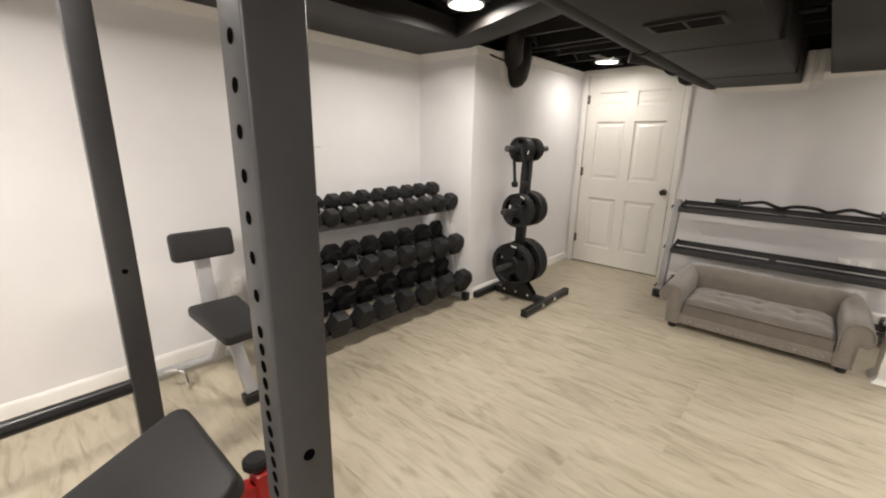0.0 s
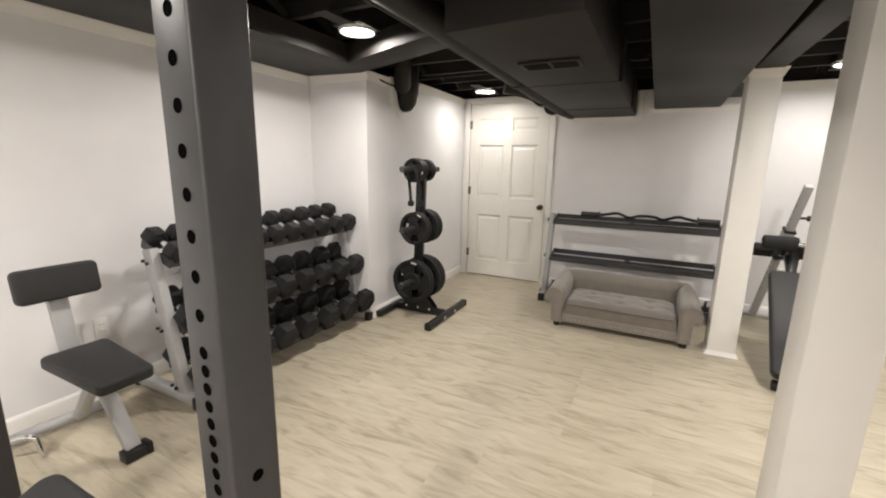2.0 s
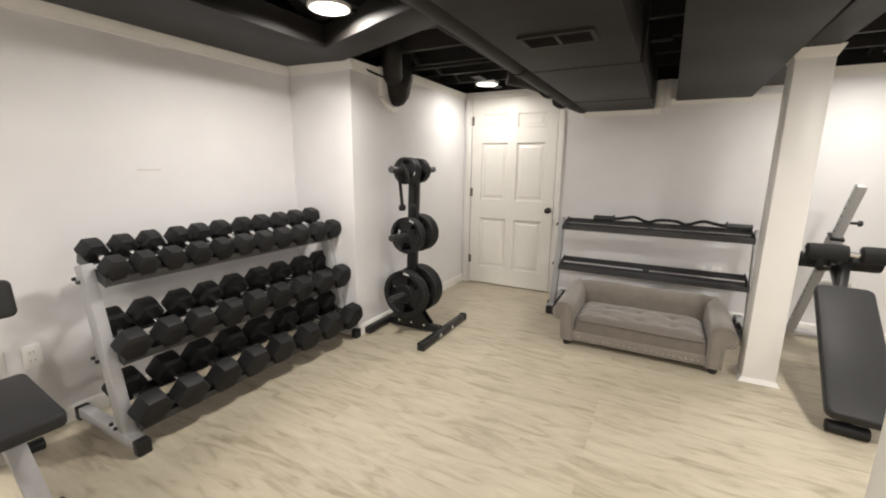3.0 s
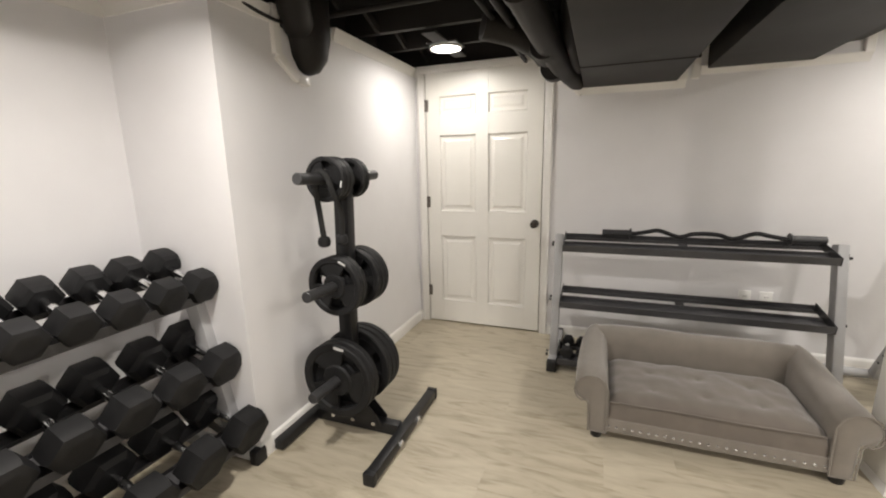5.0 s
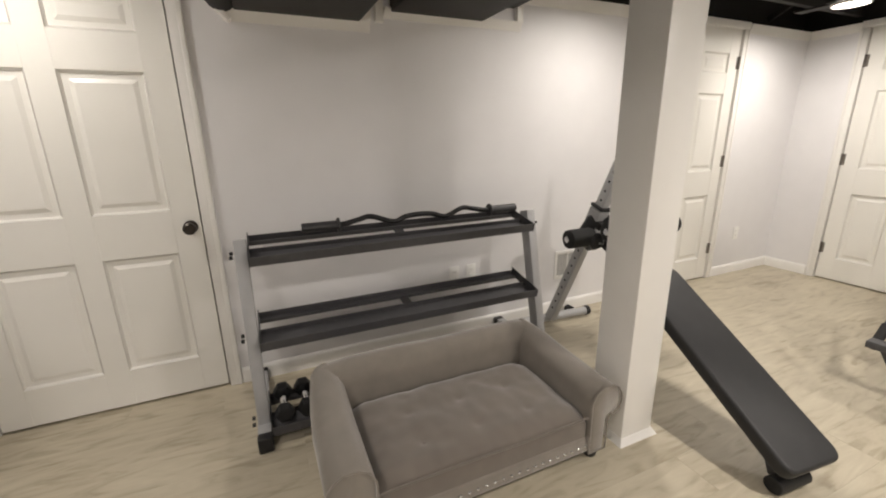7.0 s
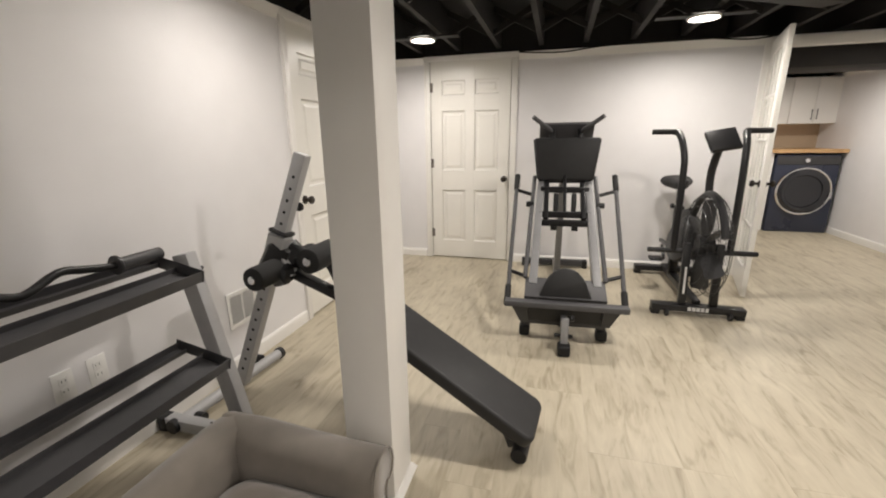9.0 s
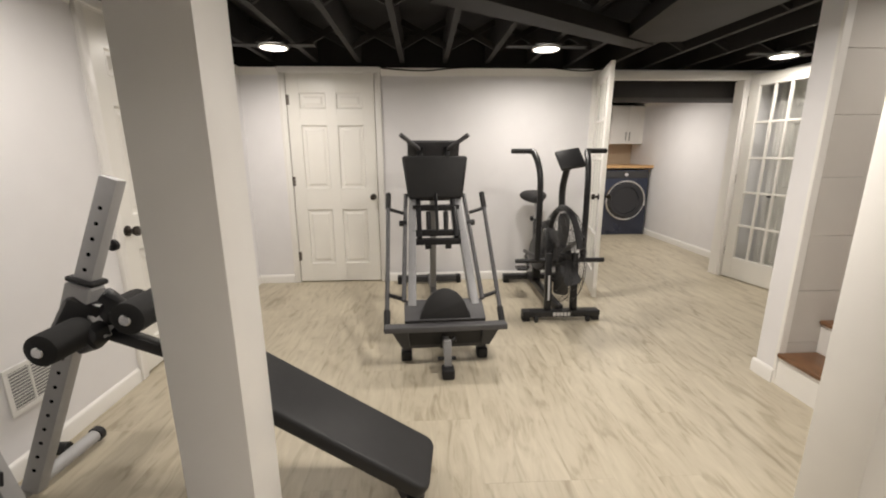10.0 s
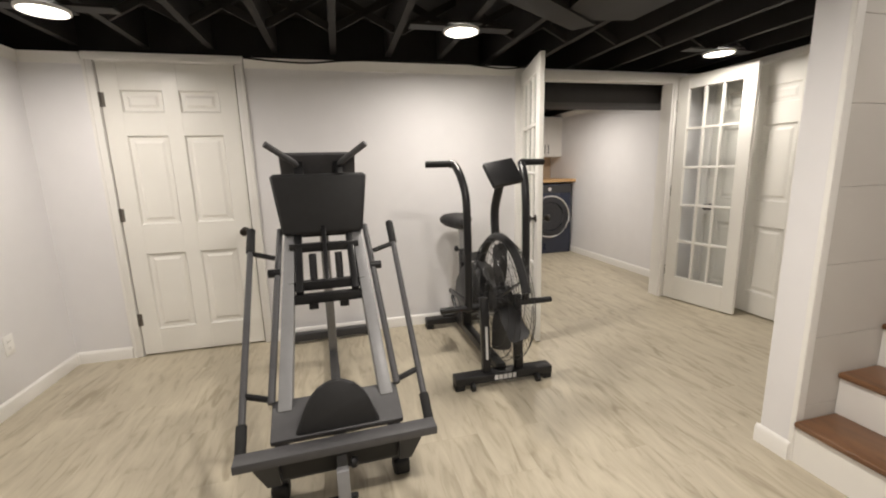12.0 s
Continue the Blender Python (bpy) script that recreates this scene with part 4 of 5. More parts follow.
TC = (-1.675, 3.46)
tree = thing("plate_tree", pose(TC[0], TC[1], 0), "black steel weight plate storage tree", "weight rack")
bm = B()
add_bar(bm, (0.275, -0.345, 0.032), (0.275, 0.37, 0.032), 0.05, 0.05, bev=0.004)
part("front_foot", bm, STEEL_BLACK, tree)
bm = B()
add_bar(bm, (-0.255, -0.30, 0.032), (-0.255, 0.33, 0.032), 0.05, 0.05, bev=0.004)
part("rear_foot", bm, STEEL_BLACK, tree)
bm = B()
add_bar(bm, (-0.23, 0, 0.036), (0.25, 0, 0.036), 0.05, 0.06, bev=0.004)
part("base_beam", bm, STEEL_BLACK, tree)
for y in (-0.345, 0.37):
    bm = B()
    add_box(bm, (0.275, y, 0.031), (0.056, 0.03, 0.060), bev=0.006, seg=2)
    part("foot_cap", bm, PLASTIC, tree)
bm = B()
add_bar(bm, (-0.03, 0, 0.06), (0.01, 0, 1.33), 0.075, 0.06, bev=0.005, up=(0, 1, 0))
part("column", bm, STEEL_BLACK, tree)
for s in (-1, 1):
    bm = B()
    add_prism(bm, [(-0.16, 0.05), (0.16, 0.05), (0.16, 0.075), (0.05, 0.20), (-0.09, 0.20), (-0.16, 0.075)], 0.006, Matrix(((1, 0, 0, 0), (0, 0, 1, 0.032 * s - 0.003), (0, 1, 0, 0), (0, 0, 0, 1))))
    part("gusset", bm, STEEL_BLACK, tree)
    for x, z in ((-0.12, 0.062), (0.0, 0.062), (0.12, 0.062)):
        bm = B()
        add_rod(bm, (x, s * 0.034, z), (x, s * 0.046, z), 0.012, 6, 0.001)
        part("bolt", bm, CHROME, tree, "zinc bolt head")
for y in (-0.10, 0.10):
    bm = B()
    add_rod(bm, (0.298, y, 0.034), (0.312, y, 0.034), 0.018, 6, 0.001)
    part("bolt", bm, CHROME, tree, "zinc bolt head")
ARMS = ((1.285, 0.0), (0.79, -0.005), (0.315, -0.02))
for z, dx in ARMS:
    for s in (-1, 1):
        bm = B()
        add_rod(bm, (dx, s * 0.02, z), (dx, s * 0.31, z + 0.012), 0.0245, 20)
        part("arm", bm, STEEL_GREY, tree, "dark steel storage arm")
stack = ((0, -1, 0.100, (0.030, 0.026, 0.022)), (0, 1, 0.095, (0.026, 0.026)), (1, -1, 0.142, (0.034, 0.034)), (1, 1, 0.150, (0.034, 0.034, 0.030)), (2, -1, 0.192, (0.040, 0.040)), (2, 1, 0.196, (0.040, 0.040, 0.036)))
for lvl, s, r, ts in stack:
    z, dx = ARMS[lvl]
    y = 0.045
    proto = None
    for i, t in enumerate(ts):
        m = Matrix.Translation((TC[0] + dx, TC[1] + s * (y + t / 2), z + 0.003)) @ pose(0, 0, 0, 0, rng.uniform(0, 120), 180 if s > 0 else 0)
        rr = r * (1 - 0.05 * i * (lvl == 0))
        if proto is None:
            proto = weight_plate(r, ts[0], "black rubber grip weight plate on a storage arm")
            proto.matrix_world = m
        else:
            copy_thing(proto, m)
        y += t + 0.004

rope = thing("cable_rope", pose(TC[0] + 0.02, TC[1] - 0.02, 1.30), "black braided pull-down rope with ball ends hung on the tree", "rope")
bm = B()
add_tube(bm, curve_points([(-0.03, -0.13, -0.27), (-0.035, -0.14, -0.16), (-0.04, -0.148, -0.05), (-0.02, -0.15, 0.022), (0.02, -0.148, 0.0), (0.038, -0.135, -0.07), (0.032, -0.075, -0.16), (0.012, -0.052, -0.265)], 6), 0.013, 10)
part("braid", bm, FOAM, rope)
for x, y in ((-0.03, -0.13), (0.012, -0.055)):
    bm = B()
    add_lathe(bm, [(0.014, 0.024), (0.025, 0.017), (0.029, 0.0), (0.026, -0.018), (0.014, -0.025)], Matrix.Translation((x, y, -0.285)), 16)
    part("ball_end", bm, RUBBER, rope)


# ---- utility bench ----
def pad(name, bm_parent, w, d, t, m, r=0.03, label="", mat=None, taper=0.0):
    """An upholstered pad: rounded outline w by d, t thick, centred at m with its top towards +z."""
    bm = B()
    out = [(x * (1 - taper * (0.5 + y / d)), y) for x, y in rounded(w, d, r)]
    add_prism(bm, out, t, Matrix.Translation((0, 0, -t / 2)))
    caps = [f for f in bm.faces if abs(f.normal.z) > 0.9]
    bmesh.ops.bevel(bm, geom=list({e for f in caps for e in f.edges}), offset=min(0.014, t * 0.35), segments=3, profile=0.5, affect="EDGES")
    bmesh.ops.transform(bm, verts=bm.verts[:], matrix=m)
    return part(name, bm, mat or VINYL, bm_parent, label)


ub = thing("utility_bench", pose(-2.0, 1.15, 0), "silver utility bench with black padded seat and short back", "bench")
pad("seat", ub, 0.265, 0.45, 0.055, pose(0.005, 0, 0.43, 0, 0, -90) @ pose(0, 0, 0, -4), 0.03, taper=0.18)
pad("backrest", ub, 0.31, 0.155, 0.06, pose(-0.285, 0.005, 0.775, 82, 0, 90), 0.025)
bm = B()
add_bar(bm, (-0.25, 0.0, 0.38), (-0.325, 0.0, 0.78), 0.075, 0.03, bev=0.004, up=(1, 0, 0))
part("back_support", bm, STEEL_SILVER, ub)
bm = B()
add_bar(bm, (-0.28, 0, 0.37), (0.10, 0, 0.385), 0.05, 0.04, bev=0.004)
part("seat_beam", bm, STEEL_SILVER, ub)
bm = B()
add_bar(bm, (-0.02, 0, 0.37), (0.135, 0.02, 0.05), 0.06, 0.04, bev=0.004, up=(1, 0, 0))
part("front_leg", bm, STEEL_SILVER, ub)
bm = B()
add_bar(bm, (-0.06, 0, 0.36), (-0.36, 0.03, 0.05), 0.05, 0.04, bev=0.004, up=(1, 0, 0))
part("rear_leg", bm, STEEL_SILVER, ub)
bm = B()
add_bar(bm, (0.145, -0.03, 0.03), (0.145, 0.06, 0.03), 0.06, 0.05, bev=0.004)
part("front_foot", bm, PLASTIC, ub, "black rubber front foot")
for y in (0.07,):
    bm = B()
    add_box(bm, (0.145, y, 0.03), (0.066, 0.03, 0.06), bev=0.008, seg=2)
    part("foot_cap", bm, PLASTIC, ub)
bm = B()
add_tube(bm, curve_points([(-0.40, -0.42, 0.04), (-0.41, -0.2, 0.045), (-0.40, 0.0, 0.045), (-0.38, 0.16, 0.045)], 5), 0.026, 12)
part("rear_foot", bm, STEEL_SILVER, ub)
bm = B()
add_rod(bm, (-0.38, 0.13, 0.045), (-0.376, 0.19, 0.045), 0.03, 14)
part("foot_cap", bm, PLASTIC, ub)
bm = B()
add_tube(bm, curve_points([(-0.30, -0.25, 0.10), (-0.26, -0.22, 0.115), (-0.23, -0.19, 0.11), (-0.22, -0.18, 0.07), (-0.21, -0.175, 0.02)], 4), 0.011, 10)
part("pin", bm, CHROME, ub, "bent chrome locking pin")


# ---- power rack ----
Z_SPLIT = 1.082
POST_TURN = -4
PEG_DISC = mesh_of("peg_hole", add_lathe(B(), [(0.0001, 0), (0.0092, 0.0), (0.0092, 0.0006), (0.0001, 0.0006)], Matrix(), 16), HOLE_SHADE)
pr = thing("power_rack", pose(-0.396, 0.675, 0), "dark grey power rack with rows of peg holes", "power rack")


def rack_post(name, x, y, faces, label=""):
    """An upright; flat near-black discs on the faces named paint its peg holes' shade."""
    W, H, step = 0.078, 2.0, 0.0535
    zs = [Z_SPLIT - 0.027 * i for i in range(13)] + [Z_SPLIT + step * i for i in range(1, 15)]
    zs += [min(zs) - step * i for i in range(1, 4)]
    p = part(name, add_box(B(), (x, y, H / 2), (W, W, H), (0, 0, POST_TURN), bev=0.005, seg=3), STEEL_GREY, pr, label)
    for f, rows in faces:
        for zz in (zs if rows == "all" else rows):
            d = {"s": Vector((0, -1, 0)), "e": Vector((1, 0, 0)), "n": Vector((0, 1, 0))}[f]
            d = Euler((0, 0, radians(POST_TURN))).to_matrix() @ d
            c = Vector((x, y, zz)) + d * (W / 2 + 0.0002)
            part("peg_hole", PEG_DISC, HOLE_SHADE, p).matrix_local = aim(c, c + d)
    return p


rack_post("upright", 0, 0, (("s", "all"), ("e", (0.881,))))
rack_post("upright", -1.198, 0.013, (("e", (0.894,)),))
rack_post("upright", -0.0, -1.25, ())
rack_post("upright", -1.198, -1.25, ())
for y in (0.0, -1.25):
    bm = B()
    add_bar(bm, (-0.039, y, 1.95), (-1.159, y + 0.006, 1.95), 0.05, 0.075, bev=0.004)
    part("side_rail", bm, STEEL_GREY, pr)
bm = B()
add_rod(bm, (-1.198, -0.025, 0.452), (-1.198, -1.215, 0.452), 0.027, 20)
part("crossmember", bm, STEEL_BLACK, pr, "round black crossmember")
for x in (0.0, -1.198):
    for y in (0.0, -1.25):
        bm = B()
        add_box(bm, (x, y, 0.004), (0.15, 0.13, 0.008), bev=0.002)
        part("foot_plate", bm, STEEL_GREY, pr)

# bench with sloped pad inside the rack
rb = thing("preacher_bench", pose(-1.03, 0.5, 0), "red framed bench with sloped black pad inside the rack", "bench")
pad("arm_pad", rb, 0.46, 0.44, 0.06, pose(0.0, 0.03, 0.395, 24, 0, 0), 0.05)
pad("seat", rb, 0.30, 0.34, 0.06, pose(-0.12, -0.42, 0.36), 0.04)
bm = B()
add_bar(bm, (0, 0.05, 0.36), (0.0, -0.10, 0.04), 0.06, 0.06, bev=0.004, up=(0, 1, 0))
add_bar(bm, (-0.02, 0.05, 0.30), (0.06, 0.32, 0.30), 0.05, 0.05, bev=0.004)
part("column", bm, RED, rb, "red powder-coated column")
bm = B()
add_bar(bm, (0.065, 0.335, 0.0), (0.065, 0.335, 0.365), 0.07, 0.06, bev=0.004, up=(0, 1, 0))
part("leg", bm, RED, rb, "red powder-coated leg")
bm = B()
add_lathe(bm, [(0.034, 0), (0.039, 0.006), (0.039, 0.024), (0.030, 0.032)], Matrix.Translation((0.045, 0.325, 0.366)), 24)
part("rubber_cap", bm, RUBBER, rb)
bm = B()
add_bar(bm, (0.075, 0.34, 0.33), (0.14, 0.44, 0.29), 0.06, 0.05, bev=0.004)
part("brace", bm, RED, rb, "red powder-coated brace")
bm = B()
add_bar(bm, (-0.02, -0.5, 0.03), (-0.02, 0.10, 0.03), 0.06, 0.05, bev=0.004)
add_bar(bm, (-0.12, -0.42, 0.04), (-0.12, -0.42, 0.33), 0.06, 0.06, bev=0.004, up=(0, 1, 0))
part("base", bm, RED, rb, "red powder-coated base")


# ---- decline bench ----
db = thing("decline_bench", pose(0, 0, 0), "silver framed decline bench with black board and foam rollers", "bench")
e0, e1 = Vector((1.03, 3.285, 0.108)), Vector((1.115, 4.12, 0.59))
d = (e1 - e0)
L = d.length
side = Vector((d.y, -d.x, 0)).normalized()
up = side.cross(d.normalized())
mm = Matrix(((side.x, d.x / L, up.x, 0), (side.y, d.y / L, up.y, 0), (side.z, d.z / L, up.z, 0), (0, 0, 0, 1)))
mid = (e0 + e1) / 2
pad("board", db, 0.28, L, 0.06, Matrix.Translation(mid) @ mm, 0.045)
bm = B()
p0, p1 = e0 + d * 0.12 - up * 0.055, e1 - up * 0.055
add_bar(bm, p0, p1 + d * 0.06, 0.06, 0.05, bev=0.004, up=up)
part("spine", bm, STEEL_GREY, db, "dark steel spine under the board")
bm = B()
add_bar(bm, (1.0, 3.37, 0.03), (1.0, 3.40, 0.11), 0.05, 0.05, bev=0.004, up=(0, 1, 0))
part("front_leg", bm, STEEL_GREY, db)
bm = B()
add_rod(bm, (0.915, 3.345, 0.034), (1.08, 3.33, 0.034), 0.034, 16)
part("front_foot", bm, RUBBER, db, "black rubber foot roll")
pb, pt = Vector((1.065, 4.81, 0.06)), Vector((1.185, 4.39, 1.235))
bm = B()
add_bar(bm, pb, pt, 0.05, 0.065, bev=0.005, up=(0, 1, 0))
post_ = part("upright", bm, STEEL_SILVER, db)
ax = (pt - pb).normalized()
# flat discs that paint the shade in the upright's peg holes
peg = mesh_of("peg_hole", add_lathe(B(), [(0.0001, 0), (0.0075, 0), (0.0075, 0.0008), (0.0001, 0.0008)], Matrix(), 12), HOLE_SHADE)
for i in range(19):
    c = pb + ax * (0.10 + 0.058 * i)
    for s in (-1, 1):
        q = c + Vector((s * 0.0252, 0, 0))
        part("peg_hole", peg, HOLE_SHADE, post_).matrix_local = aim(q, q + Vector((s, 0, 0)))
bm = B()
add_box(bm, tuple(pb + ax * 0.80), (0.075, 0.095, 0.10), (19, 5, 0), bev=0.006)
add_box(bm, tuple(pb + ax * 0.68 + Vector((0, -0.05, 0))), (0.07, 0.11, 0.13), (-25, 5, 0), bev=0.006)
part("slider", bm, STEEL_SILVER, db, "silver sliding collar")
bm = B()
add_box(bm, tuple(pb + ax * 0.865), (0.082, 0.10, 0.02), (19, 5, 0), bev=0.006)
part("collar_lip", bm, PLASTIC, db, "black plastic collar lip")
bm = B()
for off, size, turn in (((0.0, -0.01, 0.0), (0.10, 0.12, 0.17), (25, 5, 10)), ((0.045, -0.07, 0.03), (0.08, 0.10, 0.12), (-35, 15, 25)), ((-0.02, -0.05, -0.06), (0.10, 0.12, 0.09), (-15, -20, -15))):
    add_box(bm, tuple(pb + ax * 0.715 + Vector(off)), size, turn, bev=0.03, seg=3)
for v in bm.verts:
    v.co += 0.016 * noise.noise_vector(v.co * 22)
part("cover", bm, STEEL_BLACK, db, "crumpled black cover over the joint", angle=25)
bm = B()
c = pb + ax * 0.98
add_rod(bm, c + Vector((0.03, 0, 0)), c + Vector((0.075, -0.005, 0)), 0.010, 12)
add_lathe(bm, [(0.012, 0), (0.022, 0.006), (0.022, 0.02), (0.014, 0.028)], aim(c + Vector((0.07, -0.005, 0)), c + Vector((0.12, -0.01, 0))), 16)
part("knob", bm, PLASTIC, db, "black pull knob")
for y, z in ((4.54, 0.695), (4.25, 0.80)):
    bm = B()
    add_lathe(bm, [(0.040, 0), (0.054, 0.008), (0.056, 0.03), (0.056, 0.195), (0.052, 0.21), (0.03, 0.215)], aim((0.93, y, z), (2, y - 0.02, z)), 24)
    add_lathe(bm, [(0.03, 0), (0.052, 0.006), (0.056, 0.02), (0.056, 0.185), (0.054, 0.205), (0.040, 0.213)], aim((1.205, y, z), (2, y - 0.02, z)), 24)
    part("roller", bm, FOAM, db, "black foam leg roller")
    bm = B()
    add_rod(bm, (0.922, y, z), (1.425, y, z), 0.019, 16)
    part("axle", bm, CHROME, db, "chrome roller axle")
bm = B()
add_bar(bm, (1.165, 4.54, 0.69), (1.16, 4.25, 0.80), 0.045, 0.045, bev=0.004)
add_bar(bm, (1.16, 4.30, 0.78), (1.12, 4.16, 0.55), 0.045, 0.045, bev=0.004, up=(0, 1, 0))
add_bar(bm, (1.165, 4.54, 0.68), (1.12, 4.16, 0.56), 0.045, 0.045, bev=0.004)
part("roller_arm", bm, STEEL_BLACK, db, "black roller arm")
bm = B()
add_rod(bm, (0.70, 4.875, 0.045), (1.40, 4.83, 0.045), 0.028, 18)
part("rear_foot", bm, STEEL_SILVER, db)
for x, y in ((0.69, 4.876), (1.39, 4.831)):
    bm = B()
    add_rod(bm, (x, y, 0.045), (x + 0.03, y - 0.002, 0.045), 0.034, 18)
    part("foot_cap", bm, PLASTIC, db)
for x, y in ((0.80, 4.80), (1.33, 4.90)):
    bm = B()
    add_rod(bm, (x, y, 0.03), (x + 0.0, y + 0.05, 0.03), 0.028, 18)
    part("wheel", bm, PLASTIC, db, "black transport wheel")


# ---- hack squat machine ----
hs = thing("hack_squat", pose(1.85, 3.157, 0, 0, 0, 2.2) @ pose(-1.85, 0, 0), "dark steel hack squat machine with black pads", "gym machine")


def both(name, make, mat, label=""):
    for s in (-1, 1):
        bm = B()
        make(bm, s)
        part(name, bm, mat, hs, label)


both("rail", lambda bm, s: add_bar(bm, (2.18, s * 0.205, 0.33), (3.34, s * 0.165, 1.27), 0.055, 0.075, bev=0.005, up=(1, 0, -1)), STEEL_MID, "silver-grey inclined rail")
both("rail_edge", lambda bm, s: add_rod(bm, (2.20, s * 0.258, 0.375), (2.96, s * 0.232, 0.99), 0.0155, 14), STEEL_TRAY, "dark guide rod")
both("side_bar", lambda bm, s: add_rod(bm, (2.04, s * 0.365, 0.235), (2.885, s * 0.365, 1.005), 0.0145, 16), STEEL_TRAY, "grey side bar")


BAR0, BAR1 = Vector((2.04, 0, 0.235)), Vector((2.885, 0, 1.005))
for a, b_ in ((0.0, 0.13), (0.87, 1.0)):
    both("grip", lambda bm, s: add_rod(bm, BAR0 + (BAR1 - BAR0) * a + Vector((0, s * 0.365, 0)), BAR0 + (BAR1 - BAR0) * b_ + Vector((0, s * 0.365, 0)), 0.021, 16), FOAM, "black rubber grip")
for x, z in ((2.22, 0.40), (2.76, 0.89)):
    both("link", lambda bm, s: add_rod(bm, (x, s * 0.25, z - 0.02), (x + 0.015, s * 0.365, z + 0.012), 0.013, 12), STEEL_BLACK)
both("peg", lambda bm, s: add_rod(bm, (2.72, s * 0.225, 0.80), (2.72, s * 0.285, 0.80), 0.022, 14), STEEL_BLACK)
# back pad and carriage
bm = B()
out = [(-0.255, 0.15), (-0.235, 0.165), (0.235, 0.165), (0.255, 0.15), (0.215, -0.15), (0.195, -0.165), (-0.195, -0.165), (-0.215, -0.15)]
add_prism(bm, out, 0.085, Matrix.Translation((0, 0, -0.04)))
caps = [f for f in bm.faces if abs(f.normal.z) > 0.9]
bmesh.ops.bevel(bm, geom=list({e for f in caps for e in f.edges}), offset=0.022, segments=3, profile=0.5, affect="EDGES")
bmesh.ops.transform(bm, verts=bm.verts[:], matrix=Matrix.Translation((2.93, 0, 1.125)) @ Matrix(((0, 0.10, -1, 0), (1, 0, 0, 0), (0, 1, 0.10, 0), (0, 0, 0, 1))))
part("back_pad", bm, VINYL, hs)
bm = B()
add_box(bm, (3.10, 0, 1.345), (0.03, 0.42, 0.14), (0, -30, 0), bev=0.004)
part("top_plate", bm, STEEL_TRAY, hs)
for y in (-0.155, -0.05, 0.05, 0.155):
    bm = B()
    add_rod(bm, (3.085, y, 1.385), (3.10, y, 1.393), 0.014, 12, 0.001)
    part("hole", bm, PLASTIC, hs)
both("handle", lambda bm, s: add_tube(bm, curve_points([(3.10, s * 0.115, 1.33), (3.03, s * 0.135, 1.36), (2.97, s * 0.20, 1.405), (2.93, s * 0.262, 1.45)], 5), 0.017, 14), STEEL_TRAY, "dark steel shoulder handle")
both("shoulder_mount", lambda bm, s: add_bar(bm, (3.06, s * 0.11, 1.22), (3.10, s * 0.11, 1.36), 0.05, 0.05, bev=0.004, up=(0, 1, 0)), STEEL_BLACK)
both("carriage_side", lambda bm, s: add_bar(bm, (2.62, s * 0.135, 0.70), (3.04, s * 0.135, 1.06), 0.035, 0.06, bev=0.003, up=(1, 0, -1)), STEEL_BLACK)
for s in (-1, 1):
    bm = B()
    add_box(bm, (2.62, s * 0.075, 0.645), (0.04, 0.045, 0.04), bev=0.004)
    part("lug", bm, STEEL_BLACK, hs)
    bm = B()
    add_rod(bm, (2.69, s * 0.065, 0.745), (2.73, s * 0.065, 0.885), 0.019, 14)
    part("weight_horn", bm, STEEL_BLACK, hs)
for x, z, w in ((2.84, 0.90, 0.36), (2.62, 0.68, 0.42), (2.67, 0.735, 0.38), (2.96, 0.965, 0.34)):
    bm = B()
    add_bar(bm, (x, -w / 2, z), (x, w / 2, z), 0.05, 0.045, bev=0.003)
    part("carriage_crossbar", bm, STEEL_BLACK, hs)
bm = B()
add_bar(bm, (2.67, 0.0, 0.74), (2.90, 0.0, 1.02), 0.024, 0.03, bev=0.003)
part("centre_bar", bm, STEEL_BLACK, hs)
# foot platform
SLOPE = radians(24)
PLATE = Matrix(((0, math.cos(SLOPE), -math.sin(SLOPE), 2.045), (1, 0, 0, 0), (0, math.sin(SLOPE), math.cos(SLOPE), 0.305), (0, 0, 0, 1)))
bm = B()
add_prism(bm, [(-0.255, 0.0), (0.255, 0.0), (0.255, 0.175), (0.245, 0.185), (-0.245, 0.185), (-0.255, 0.175)], 0.03, PLATE @ pose(0, 0, -0.03), bev=0.006)
platform = part("platform", bm, STEEL_TRAY, hs, "black sloped foot platform")
# thin dark strips on the platform, painted shade of its slots
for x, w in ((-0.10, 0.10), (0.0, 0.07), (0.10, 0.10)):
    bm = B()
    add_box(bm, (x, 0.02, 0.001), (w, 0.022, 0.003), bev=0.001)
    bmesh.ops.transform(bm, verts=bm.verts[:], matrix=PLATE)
    part("slot", bm, HOLE_SHADE, platform, "near-black strip painting the shade in a slot")
# dark dome-shaped plate standing up from the front of the platform
DOME = Matrix(((0, 0.26, -0.966, 2.075), (1, 0, 0, 0), (0, 0.966, 0.26, 0.30), (0, 0, 0, 1)))
bm = B()
add_prism(bm, [(-0.165, 0.0), (0.165, 0.0)] + [(0.095 * math.cos(radians(a)) * (1.0 + 0.3 * (1 - math.sin(radians(a)))), 0.10 + 0.092 * math.sin(radians(a))) for a in range(0, 181, 15)], 0.03, DOME, bev=0.012)
part("dome_plate", bm, VINYL, hs)
bm = B()
add_bar(bm, (2.0, -0.375, 0.275), (2.0, 0.375, 0.275), 0.07, 0.035, bev=0.004)
part("front_bar", bm, STEEL_TRAY, hs, "grey front crossbar")
bm = B()
add_prism(bm, [(-0.25, 0.0), (0.25, 0.0), (0.22, -0.12), (-0.22, -0.12)], 0.012, Matrix(((0, 0, 1, 2.05), (1, 0, 0, 0), (0, 1, 0, 0.258), (0, 0, 0, 1))))
